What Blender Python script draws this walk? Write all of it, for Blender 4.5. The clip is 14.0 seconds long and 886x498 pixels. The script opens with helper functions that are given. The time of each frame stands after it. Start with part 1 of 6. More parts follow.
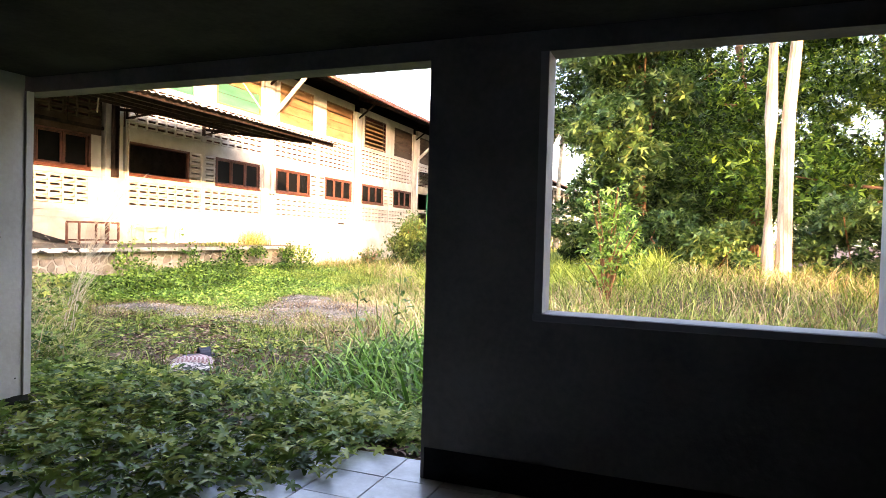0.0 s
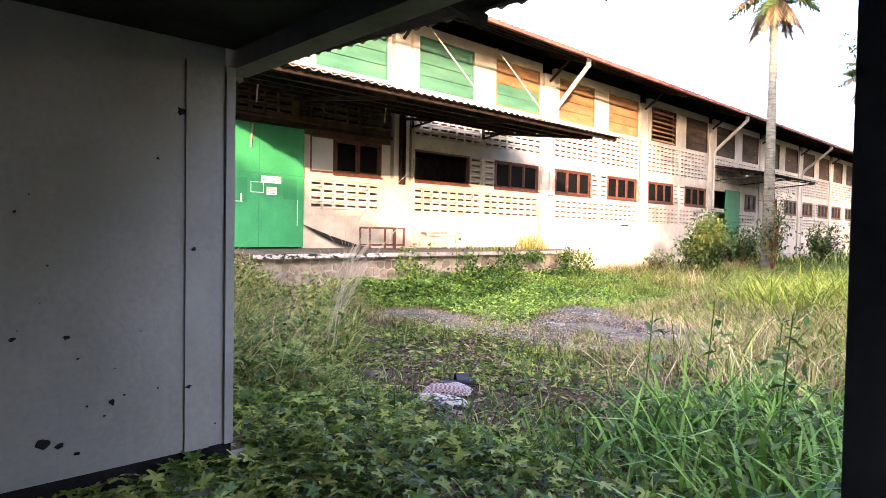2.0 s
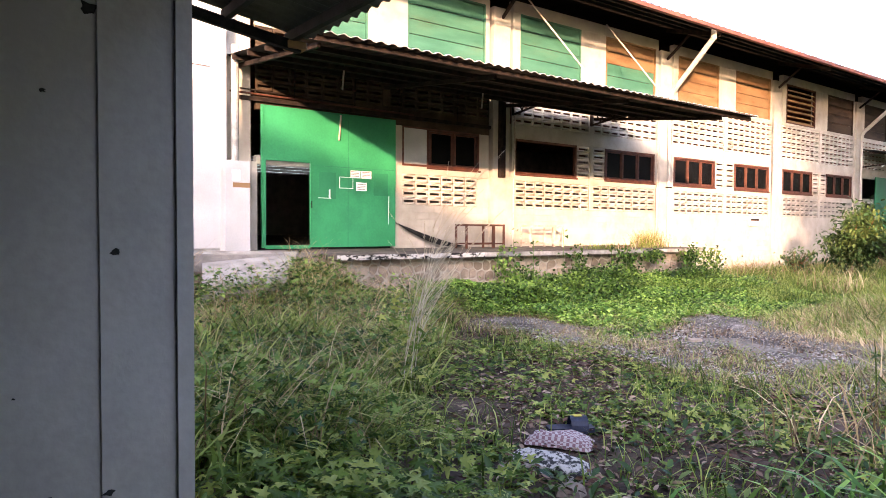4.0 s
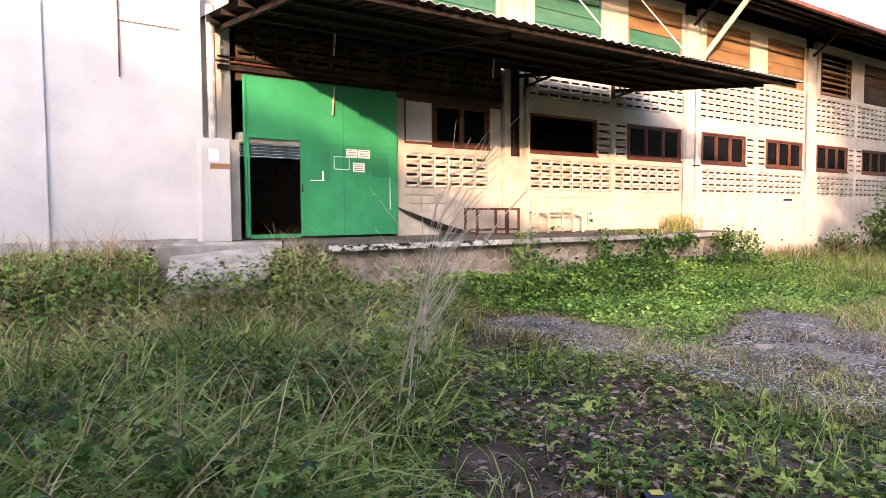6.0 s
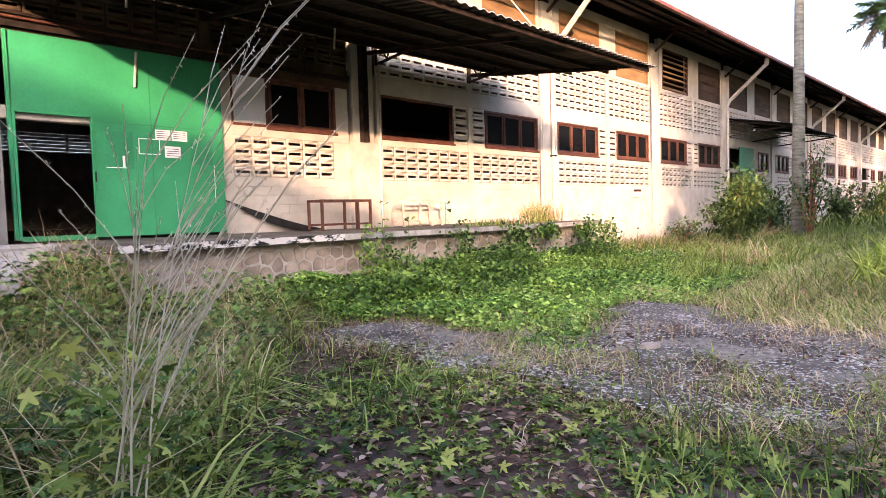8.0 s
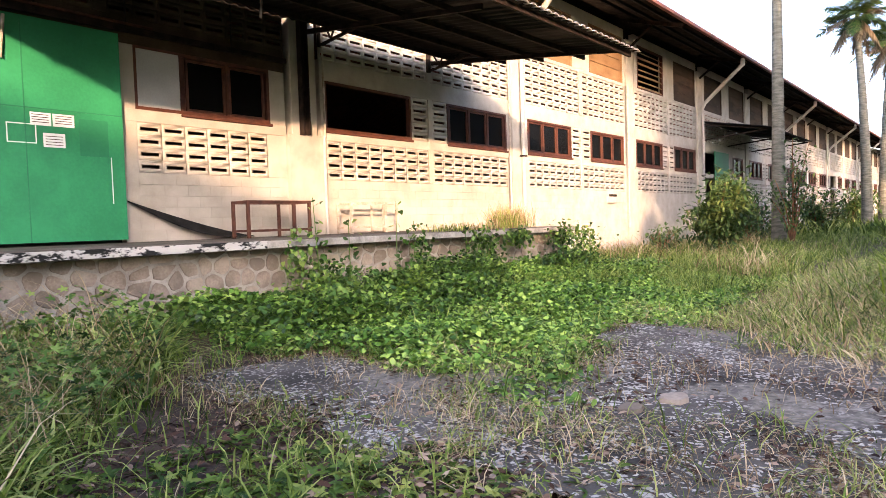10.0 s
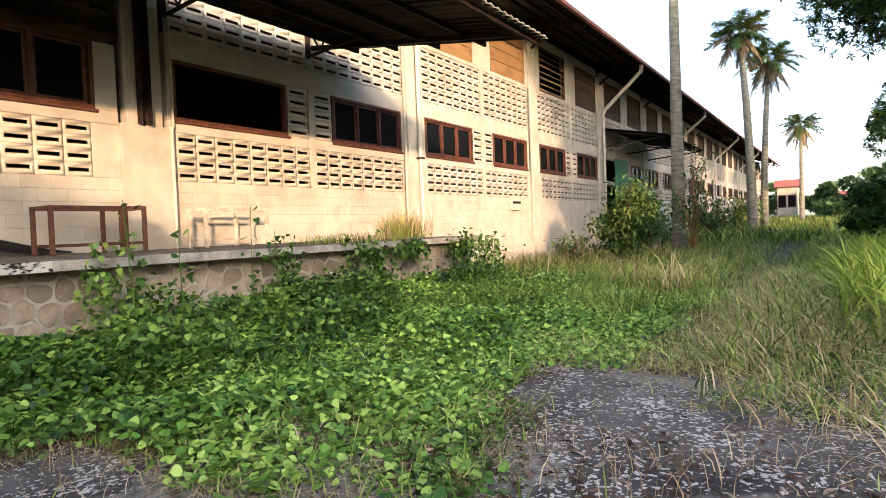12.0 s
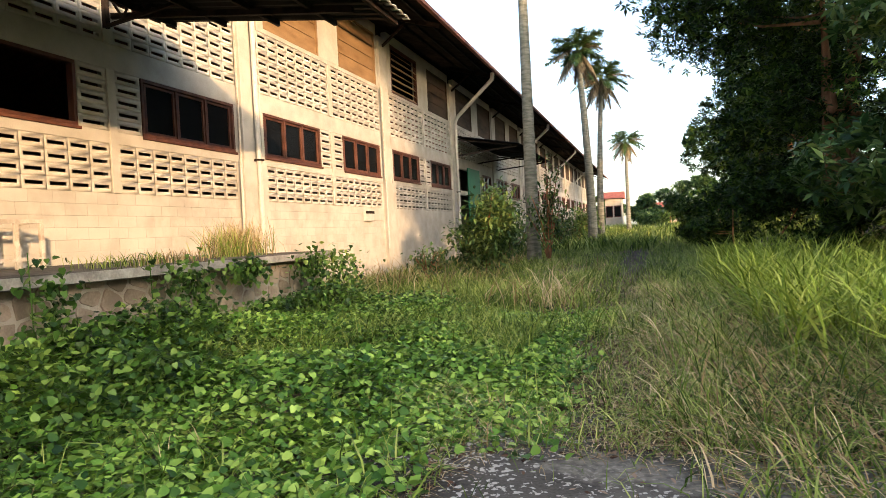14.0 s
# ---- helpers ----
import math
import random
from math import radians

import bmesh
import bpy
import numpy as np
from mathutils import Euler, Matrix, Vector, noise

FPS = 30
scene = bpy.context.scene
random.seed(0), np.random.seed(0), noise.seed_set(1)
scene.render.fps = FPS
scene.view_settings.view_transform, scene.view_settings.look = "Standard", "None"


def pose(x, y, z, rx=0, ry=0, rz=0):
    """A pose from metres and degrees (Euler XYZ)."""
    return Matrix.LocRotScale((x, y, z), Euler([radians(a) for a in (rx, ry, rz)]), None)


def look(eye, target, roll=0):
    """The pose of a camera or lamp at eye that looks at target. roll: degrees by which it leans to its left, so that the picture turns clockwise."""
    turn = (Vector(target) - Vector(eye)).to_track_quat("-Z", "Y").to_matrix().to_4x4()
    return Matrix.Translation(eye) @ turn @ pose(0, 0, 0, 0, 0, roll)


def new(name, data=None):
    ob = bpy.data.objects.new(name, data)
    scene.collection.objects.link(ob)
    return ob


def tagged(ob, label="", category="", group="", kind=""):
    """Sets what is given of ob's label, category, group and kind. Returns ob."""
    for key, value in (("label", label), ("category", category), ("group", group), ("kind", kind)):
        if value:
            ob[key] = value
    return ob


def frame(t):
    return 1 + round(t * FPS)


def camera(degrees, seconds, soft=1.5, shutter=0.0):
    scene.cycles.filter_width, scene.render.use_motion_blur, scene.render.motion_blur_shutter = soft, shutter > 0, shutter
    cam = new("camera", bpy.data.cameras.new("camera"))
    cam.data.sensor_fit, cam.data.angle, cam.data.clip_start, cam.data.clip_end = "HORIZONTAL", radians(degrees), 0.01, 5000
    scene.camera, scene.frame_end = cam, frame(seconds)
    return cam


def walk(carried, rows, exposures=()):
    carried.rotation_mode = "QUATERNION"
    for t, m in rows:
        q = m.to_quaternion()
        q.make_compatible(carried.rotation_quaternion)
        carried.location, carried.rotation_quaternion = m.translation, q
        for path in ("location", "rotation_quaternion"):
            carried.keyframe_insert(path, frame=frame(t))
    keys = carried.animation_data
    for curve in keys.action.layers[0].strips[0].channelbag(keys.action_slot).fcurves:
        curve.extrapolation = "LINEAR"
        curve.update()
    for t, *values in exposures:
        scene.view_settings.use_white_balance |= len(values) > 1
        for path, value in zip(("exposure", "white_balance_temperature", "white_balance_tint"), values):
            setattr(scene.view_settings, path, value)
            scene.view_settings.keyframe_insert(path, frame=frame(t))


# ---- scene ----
cam = camera(70.5, 14.0, soft=0.35)
METRES, EYE, TILT, LEAN, TURN = 12.373, 1.6, 0.0, 0.0, 21.0
ROWS = [
    (0.0, 0.0, 0.0, 0.0, 0.03, -1.24, -1.56),
    (0.5, -0.0039, 0.0358, -0.0001, 9.14, -1.48, -1.32),
    (1.0, -0.0113, 0.0667, -0.0021, 16.83, -1.28, -1.39),
    (1.5, -0.0145, 0.099, -0.0004, 21.55, -1.39, -0.88),
    (2.0, -0.0236, 0.132, 0.002, 25.39, -1.59, -1.0),
    (2.5, -0.0368, 0.1629, 0.002, 28.06, -1.13, -0.67),
    (3.0, -0.0463, 0.1964, 0.0018, 30.42, -1.3, -0.37),
    (3.5, -0.0623, 0.2215, -0.0005, 33.85, -1.27, -0.64),
    (6.0, -0.155, 0.3546, -0.0024, 35.49, -3.13, 0.37),
    (6.5, -0.1703, 0.3827, -0.0047, 34.69, -3.03, 0.88),
    (7.0, -0.1827, 0.4113, -0.0059, 31.62, -3.2, 1.19),
    (7.5, -0.194, 0.4438, -0.0102, 26.06, -2.62, 1.65),
    (8.0, -0.2028, 0.481, -0.0179, 23.03, -3.24, 1.61),
    (8.5, -0.214, 0.5161, -0.0219, 21.56, -2.69, 1.71),
    (11.0, -0.2548, 0.7171, -0.0306, 18.32, -1.94, 1.86),
    (11.5, -0.2585, 0.7539, -0.0305, 15.68, -1.35, 2.06),
    (12.0, -0.2656, 0.7915, -0.0287, 11.55, -1.8, 2.18),
    (12.5, -0.2766, 0.8287, -0.0277, 8.51, -1.77, 2.32),
    (13.0, -0.2857, 0.8665, -0.026, 8.01, -1.18, 2.27),
    (13.5, -0.2934, 0.902, -0.0252, 2.71, -1.55, 2.67),
    (14.0, -0.2948, 0.9377, -0.0253, -2.38, -1.41, 2.85),
]
walk(cam, [(t, pose(0, 0, EYE, TILT, LEAN, TURN) @ pose(METRES * x, METRES * y, METRES * z, 90 + pitch, roll, yaw)) for t, x, y, z, yaw, pitch, roll in ROWS],
     exposures=[(0.0, 3.85, 7900, 26), (1.0, 3.68, 7300, 28), (2.5, 3.20, 6800, 30), (3.5, 3.02, 6700, 29), (6.0, 2.64, 6600, 27), (8.5, 2.70, 6500, 29), (11.0, 2.38, 6500, 18), (14.0, 1.97, 7000, 10)])

# ---- light ----
SUN_WAY = Vector((-1.0, 0.91, -0.26))            # the way the low evening light travels
world = bpy.data.worlds.new("evening_sky")
scene.world = world
world.use_nodes = True
sky = world.node_tree.nodes.new("ShaderNodeTexSky")
sky.sky_type = "NISHITA"
sky.sun_disc = False
sky.sun_elevation = math.atan2(0.26, math.hypot(1.0, 0.91)) + radians(12)
sky.sun_rotation = math.atan2(1.0, -0.91)
sky.dust_density, sky.air_density, sky.ozone_density = 1.7, 1.0, 1.0
world.node_tree.links.new(sky.outputs["Color"], world.node_tree.nodes["Background"].inputs["Color"])
world.node_tree.nodes["Background"].inputs["Strength"].default_value = 0.15
sun = new("sun", bpy.data.lights.new("sun", "SUN"))
sun.data.energy, sun.data.angle, sun.data.color = 1.9, radians(1.2), (1.0, 0.665, 0.385)
sun.matrix_world = look((0, 0, 30), Vector((0, 0, 30)) + SUN_WAY)

# ---- materials ----


def surface(name, dark, light, scale=3.0, rough=0.8, bump=0.3, grain=60.0, metal=0.0, stain=None, amount=0.45, stain_scale=0.9, spread=0.35, island=False, objvar=0.0, stretch=(1, 1, 1), spec=0.3):
    """A worn surface at world scale: two tones in broad patches, fine grain with relief, and stains of a colour of their own."""
    m = bpy.data.materials.new(name)
    m.use_nodes = True
    nt = m.node_tree
    N, L = nt.nodes.new, nt.links.new
    bsdf = nt.nodes["Principled BSDF"]
    geo = N("ShaderNodeNewGeometry")
    mapping = N("ShaderNodeMapping")
    mapping.inputs["Scale"].default_value = stretch
    L(geo.outputs["Position"], mapping.inputs["Vector"])
    broad, fine = N("ShaderNodeTexNoise"), N("ShaderNodeTexNoise")
    for n, s, d in ((broad, scale, 5), (fine, grain, 3)):
        n.inputs["Scale"].default_value, n.inputs["Detail"].default_value = s, d
        L(mapping.outputs["Vector"], n.inputs["Vector"])
    add = N("ShaderNodeMath")
    add.operation = "MULTIPLY_ADD"
    add.inputs[1].default_value, add.inputs[2].default_value = 0.35, -0.17
    L(fine.outputs["Fac"], add.inputs[0])
    total = N("ShaderNodeMath")
    L(broad.outputs["Fac"], total.inputs[0])
    L(add.outputs[0], total.inputs[1])
    ramp = N("ShaderNodeValToRGB")
    ramp.color_ramp.elements[0].position, ramp.color_ramp.elements[1].position = 0.5 - spread / 2, 0.5 + spread / 2
    ramp.color_ramp.elements[0].color, ramp.color_ramp.elements[1].color = (*dark, 1), (*light, 1)
    last = total.outputs[0]
    if island or objvar:
        src = geo.outputs["Random Per Island"] if island else N("ShaderNodeObjectInfo").outputs["Random"]
        mul = N("ShaderNodeMath")
        mul.operation = "MULTIPLY_ADD"
        k = 0.5 if island else objvar
        mul.inputs[1].default_value, mul.inputs[2].default_value = k, -k / 2
        L(src, mul.inputs[0])
        more = N("ShaderNodeMath")
        L(last, more.inputs[0])
        L(mul.outputs[0], more.inputs[1])
        last = more.outputs[0]
    L(last, ramp.inputs["Fac"])
    colour = ramp.outputs["Color"]
    if stain:
        sn = N("ShaderNodeTexNoise")
        sn.inputs["Scale"].default_value, sn.inputs["Detail"].default_value, sn.inputs["Roughness"].default_value = stain_scale, 8, 0.65
        L(mapping.outputs["Vector"], sn.inputs["Vector"])
        sr = N("ShaderNodeValToRGB")
        sr.color_ramp.elements[0].position, sr.color_ramp.elements[1].position = 0.52, 0.72
        sr.color_ramp.elements[0].color, sr.color_ramp.elements[1].color = (0, 0, 0, 1), (amount, amount, amount, 1)
        mix = N("ShaderNodeMixRGB")
        mix.inputs["Color2"].default_value = (*stain, 1)
        L(sn.outputs["Fac"], sr.inputs["Fac"])
        L(sr.outputs["Color"], mix.inputs["Fac"])
        L(colour, mix.inputs["Color1"])
        colour = mix.outputs["Color"]
    L(colour, bsdf.inputs["Base Color"])
    bsdf.inputs["Roughness"].default_value, bsdf.inputs["Metallic"].default_value = rough, metal
    bsdf.inputs["Specular IOR Level"].default_value = spec
    if bump:
        b = N("ShaderNodeBump")
        b.inputs["Strength"].default_value, b.inputs["Distance"].default_value = bump, 0.01
        L(fine.outputs["Fac"], b.inputs["Height"])
        L(b.outputs["Normal"], bsdf.inputs["Normal"])
    return m


def leafy(name, dark, mid, light, gloss=0.6, through_light=0.25, spec=0.25):
    """Leaves and blades: each one its own tone, with some light passing through."""
    m = bpy.data.materials.new(name)
    m.use_nodes = True
    nt = m.node_tree
    N, L = nt.nodes.new, nt.links.new
    bsdf = nt.nodes["Principled BSDF"]
    geo = N("ShaderNodeNewGeometry")
    patch = N("ShaderNodeTexNoise")
    patch.inputs["Scale"].default_value, patch.inputs["Detail"].default_value = 0.7, 4
    L(geo.outputs["Position"], patch.inputs["Vector"])
    mul = N("ShaderNodeMath")
    mul.operation = "MULTIPLY_ADD"
    mul.inputs[1].default_value, mul.inputs[2].default_value = 1.2, -0.6
    L(patch.outputs["Fac"], mul.inputs[0])
    add = N("ShaderNodeMath")
    L(geo.outputs["Random Per Island"], add.inputs[0])
    L(mul.outputs[0], add.inputs[1])
    ramp = N("ShaderNodeValToRGB")
    ramp.color_ramp.elements[0].color, ramp.color_ramp.elements[1].color = (*dark, 1), (*light, 1)
    ramp.color_ramp.elements.new(0.55).color = (*mid, 1)
    L(add.outputs[0], ramp.inputs["Fac"])
    L(ramp.outputs["Color"], bsdf.inputs["Base Color"])
    bsdf.inputs["Roughness"].default_value = gloss
    bsdf.inputs["Specular IOR Level"].default_value = spec
    tr = N("ShaderNodeBsdfTranslucent")
    L(ramp.outputs["Color"], tr.inputs["Color"])
    mix = N("ShaderNodeMixShader")
    mix.inputs["Fac"].default_value = through_light
    L(bsdf.outputs["BSDF"], mix.inputs[1])
    L(tr.outputs["BSDF"], mix.inputs[2])
    L(mix.outputs["Shader"], nt.nodes["Material Output"].inputs["Surface"])
    return m


def glass_pane(name):
    m = bpy.data.materials.new(name)
    m.use_nodes = True
    b = m.node_tree.nodes["Principled BSDF"]
    b.inputs["Base Color"].default_value = (0.005, 0.005, 0.005, 1)
    b.inputs["Roughness"].default_value = 0.22
    b.inputs["Specular IOR Level"].default_value = 0.05
    return m


WHITEWASH = surface("whitewashed_block", (0.375, 0.345, 0.290), (0.48, 0.445, 0.385), 2.2, 0.88, 0.35, 70, stain=(0.21, 0.175, 0.125), amount=0.32, stain_scale=1.3, objvar=0.14)
# brown block, darkened further so its colour carries the shade under the canopy
SHADED_BROWN_BLOCK = surface("shaded_brown_block", (0.036, 0.025, 0.017), (0.085, 0.060, 0.040), 2.2, 0.9, 0.35, 70, stain=(0.02, 0.016, 0.012), amount=0.4, stain_scale=1.3, objvar=0.14, spec=0.1)
WHITE_WALL = surface("white_plaster", (0.36, 0.37, 0.37), (0.45, 0.46, 0.455), 1.2, 0.85, 0.25, 40, stain=(0.5, 0.5, 0.5), amount=0.35, stain_scale=0.8)
GREY_PLINTH = surface("grey_plinth", (0.22, 0.22, 0.21), (0.42, 0.42, 0.40), 4, 0.9, 0.5, 50)
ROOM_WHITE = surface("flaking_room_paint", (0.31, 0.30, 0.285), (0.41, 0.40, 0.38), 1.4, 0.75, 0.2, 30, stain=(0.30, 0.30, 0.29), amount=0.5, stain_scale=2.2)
# darker wall tone holds the gloom of the unlit room and hall
ROOM_DARK = surface("unlit_room_paint", (0.165, 0.150, 0.132), (0.25, 0.232, 0.205), 1.8, 0.8, 0.2, 30, stain=(0.05, 0.05, 0.05), amount=0.5, stain_scale=2.0, spec=0.06)
# black skirting paint; on purlins and hall floor it stands for shade
NEAR_BLACK = surface("black_skirting_and_shade", (0.012, 0.012, 0.012), (0.03, 0.03, 0.03), 4, 0.8, 0.3, 40, spec=0.06)
# ceiling tone lowered to carry the room's darkness
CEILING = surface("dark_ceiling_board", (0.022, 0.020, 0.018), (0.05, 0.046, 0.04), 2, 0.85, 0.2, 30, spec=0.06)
GREEN_STEEL = surface("green_painted_steel", (0.016, 0.20, 0.085), (0.024, 0.27, 0.115), 1.1, 0.5, 0.12, 25, stain=(0.015, 0.15, 0.075), amount=0.5, stain_scale=0.8)
# repaint green of the near door; on the far door it stands for shade
GREEN_PATCH = surface("darker_green_repaint_and_shade", (0.012, 0.16, 0.075), (0.018, 0.20, 0.09), 1.4, 0.5, 0.1, 25)
GREEN_BOARD = surface("faded_green_board", (0.030, 0.125, 0.080), (0.060, 0.185, 0.125), 1.6, 0.7, 0.2, 40, stain=(0.10, 0.12, 0.065), amount=0.4, stretch=(1, 0.5, 2))
BROWN_BOARD = surface("brown_plywood_board", (0.17, 0.095, 0.042), (0.30, 0.18, 0.085), 1.8, 0.75, 0.2, 40, stain=(0.10, 0.07, 0.04), amount=0.5, stretch=(1, 0.5, 2))
BROWN_FRAME = surface("brown_painted_frame", (0.055, 0.021, 0.014), (0.115, 0.043, 0.026), 5, 0.6, 0.2, 50, objvar=0.2)
DARK_STEEL = surface("dark_rusty_steel", (0.012, 0.010, 0.009), (0.036, 0.025, 0.020), 6, 0.7, 0.25, 60, spec=0.06)
RUST_STEEL = surface("red_brown_steel", (0.06, 0.022, 0.015), (0.13, 0.05, 0.03), 7, 0.65, 0.25, 60)
PALE_STEEL = surface("chalky_white_steel", (0.33, 0.28, 0.22), (0.54, 0.48, 0.40), 7, 0.7, 0.25, 60, stain=(0.25, 0.12, 0.06), amount=0.6, stain_scale=6)
PIPE_WHITE = surface("stained_white_plastic_pipe", (0.40, 0.38, 0.34), (0.56, 0.53, 0.48), 3, 0.55, 0.05, 40, stain=(0.26, 0.19, 0.12), amount=0.6, stain_scale=3)
# near-black base colour holds the shade of the canopy's underside
SHEET = surface("shaded_sheet_metal", (0.005, 0.0046, 0.0042), (0.013, 0.012, 0.011), 2.5, 0.7, 0.15, 30, stain=(0.022, 0.014, 0.010), amount=0.5, spec=0.06)
LEAN_SHEET = surface("rusted_grey_sheet", (0.045, 0.042, 0.040), (0.10, 0.092, 0.086), 2.5, 0.6, 0.15, 30, stain=(0.07, 0.04, 0.025), amount=0.6, spec=0.15)
# same sheet in a pale tone that stands for sun on its edge
SHEET_EDGE = surface("sunlit_sheet_metal", (0.4, 0.4, 0.4), (0.62, 0.62, 0.61), 2.5, 0.55, 0.15, 30, metal=0.2, stain=(0.2, 0.12, 0.08), amount=0.4)
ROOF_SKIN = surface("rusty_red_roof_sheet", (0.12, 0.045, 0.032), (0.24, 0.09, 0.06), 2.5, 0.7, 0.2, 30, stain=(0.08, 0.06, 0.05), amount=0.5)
# shaded copy of the red roof sheet, for the eave seen from below
ROOF_DARK = surface("shaded_roof_sheet", (0.012, 0.010, 0.009), (0.032, 0.026, 0.022), 2.5, 0.85, 0.2, 30, spec=0.06)
CONCRETE = surface("weathered_concrete", (0.15, 0.14, 0.125), (0.31, 0.29, 0.26), 2.4, 0.9, 0.6, 45, stain=(0.05, 0.05, 0.045), amount=0.75, stain_scale=1.8)
PLATFORM = surface("mouldy_platform_concrete", (0.055, 0.048, 0.040), (0.14, 0.12, 0.10), 2.4, 0.95, 0.6, 45, stain=(0.24, 0.22, 0.19), amount=0.5, stain_scale=2.2)
RAMP = surface("pale_broken_concrete", (0.24, 0.225, 0.20), (0.42, 0.40, 0.36), 2.6, 0.92, 0.7, 45, stain=(0.10, 0.095, 0.08), amount=0.7, stain_scale=2.4)
STONE = surface("tan_field_stone", (0.19, 0.15, 0.115), (0.37, 0.305, 0.24), 4, 0.85, 0.6, 40, objvar=0.30, stain=(0.10, 0.085, 0.07), amount=0.5)
MORTAR = surface("weathered_mortar", (0.24, 0.215, 0.18), (0.40, 0.365, 0.31), 5, 0.95, 0.6, 60)
TILE = surface("pale_floor_tile", (0.50, 0.52, 0.53), (0.70, 0.72, 0.72), 3, 0.35, 0.1, 30, stain=(0.12, 0.10, 0.08), amount=0.6, objvar=0.2)
SOIL = surface("leaf_littered_soil", (0.026, 0.017, 0.012), (0.115, 0.075, 0.055), 2.0, 0.95, 1.0, 35, stain=(0.035, 0.042, 0.016), amount=0.5, stain_scale=1.1)
EDGE_MOULD = surface("mouldy_flaking_white_paint", (0.012, 0.012, 0.011), (0.50, 0.48, 0.44), 5.0, 0.9, 0.7, 30, spread=0.07, stretch=(1, 0.7, 1.6))
EDGE_PALE = surface("pale_stained_edge", (0.20, 0.185, 0.165), (0.40, 0.38, 0.34), 4.0, 0.9, 0.6, 40, stain=(0.05, 0.048, 0.042), amount=0.6, stain_scale=3.0)
# shaded copy of the brown board: eave shade put into the colour
SHADED_BOARD = surface("shaded_brown_board", (0.035, 0.022, 0.014), (0.085, 0.055, 0.034), 1.8, 0.8, 0.2, 40, stain=(0.02, 0.016, 0.012), amount=0.5, stretch=(1, 0.5, 2))
PAPER = surface("white_paper", (0.7, 0.68, 0.66), (0.82, 0.80, 0.78), 5, 0.8, 0.05, 40)
TRUNK_GREY = surface("grey_palm_trunk", (0.10, 0.10, 0.075), (0.24, 0.235, 0.19), 3, 0.9, 0.6, 30, stretch=(1, 1, 4), stain=(0.07, 0.075, 0.05), amount=0.5)
BARK_PALE = surface("pale_smooth_bark", (0.36, 0.27, 0.18), (0.58, 0.47, 0.34), 3, 0.85, 0.4, 30, stretch=(2, 2, 0.6), stain=(0.2, 0.15, 0.1), amount=0.5)
BARK_RED = surface("reddish_bark", (0.13, 0.06, 0.03), (0.30, 0.15, 0.075), 3, 0.9, 0.6, 30, stretch=(2, 2, 0.6))
GLASS = glass_pane("dusty_window_glass")
NAVY = surface("navy_rubber", (0.010, 0.014, 0.03), (0.03, 0.04, 0.07), 9, 0.5, 0.2, 60)
YELLOW = surface("yellow_print", (0.45, 0.36, 0.05), (0.6, 0.5, 0.1), 9, 0.6, 0.1, 60)
MOULDY = surface("mouldy_sack", (0.03, 0.03, 0.03), (0.50, 0.47, 0.42), 26, 0.95, 0.6, 80, spread=0.12)
TERRACOTTA = surface("terracotta_roof", (0.22, 0.06, 0.04), (0.36, 0.11, 0.07), 3, 0.8, 0.2, 30)
HOUSE_CREAM = surface("cream_house_wall", (0.30, 0.26, 0.19), (0.40, 0.35, 0.27), 1, 0.85, 0.1, 20)

GRASS_FRESH = leafy("fresh_grass", (0.036, 0.070, 0.012), (0.175, 0.255, 0.042), (0.46, 0.50, 0.16), 0.55, 0.25, 0.14)
GRASS_DRY = leafy("dry_grass", (0.14, 0.095, 0.045), (0.38, 0.27, 0.14), (0.70, 0.56, 0.35), 0.6, 0.2, 0.12)
BLEACHED = leafy("bleached_twig", (0.34, 0.30, 0.22), (0.56, 0.50, 0.39), (0.78, 0.72, 0.60), 0.6, 0.15, 0.15)
REED = leafy("yellow_green_reed", (0.11, 0.17, 0.020), (0.32, 0.41, 0.055), (0.60, 0.64, 0.16), 0.5, 0.3, 0.15)
VINE_BRIGHT = leafy("bright_creeper_leaf", (0.022, 0.070, 0.010), (0.125, 0.265, 0.038), (0.40, 0.56, 0.12), 0.36, 0.22, 0.25)
VINE_DARK = leafy("dark_creeper_leaf", (0.014, 0.044, 0.010), (0.070, 0.155, 0.026), (0.25, 0.37, 0.08), 0.36, 0.22, 0.25)
LOBED = leafy("lobed_vine_leaf", (0.026, 0.066, 0.012), (0.135, 0.225, 0.036), (0.44, 0.48, 0.12), 0.36, 0.35, 0.25)
GRASS_LUSH = leafy("lush_broad_grass", (0.035, 0.110, 0.016), (0.135, 0.330, 0.050), (0.34, 0.56, 0.13), 0.4)
TREE_LEAF = leafy("tree_leaf", (0.012, 0.036, 0.008), (0.065, 0.14, 0.018), (0.27, 0.38, 0.055), 0.4, 0.25, 0.2)
# shaded copy of the tree leaf, for crowns that stand as dark silhouettes
TREE_SHADED = leafy("shaded_tree_leaf", (0.005, 0.014, 0.004), (0.018, 0.042, 0.008), (0.075, 0.125, 0.022), 0.5, 0.12, 0.08)
PALM_LEAF = leafy("palm_leaflet", (0.024, 0.055, 0.016), (0.060, 0.110, 0.028), (0.14, 0.19, 0.055), 0.5)
PALM_DEAD = leafy("dead_palm_leaflet", (0.12, 0.085, 0.045), (0.22, 0.16, 0.09), (0.34, 0.27, 0.17), 0.8)
BUSH_LEAF = leafy("glossy_bush_leaf", (0.020, 0.052, 0.016), (0.066, 0.130, 0.034), (0.21, 0.28, 0.085), 0.4)
LITTER = leafy("dry_leaf_litter", (0.030, 0.014, 0.010), (0.125, 0.066, 0.042), (0.46, 0.34, 0.25), 0.9, 0.1)


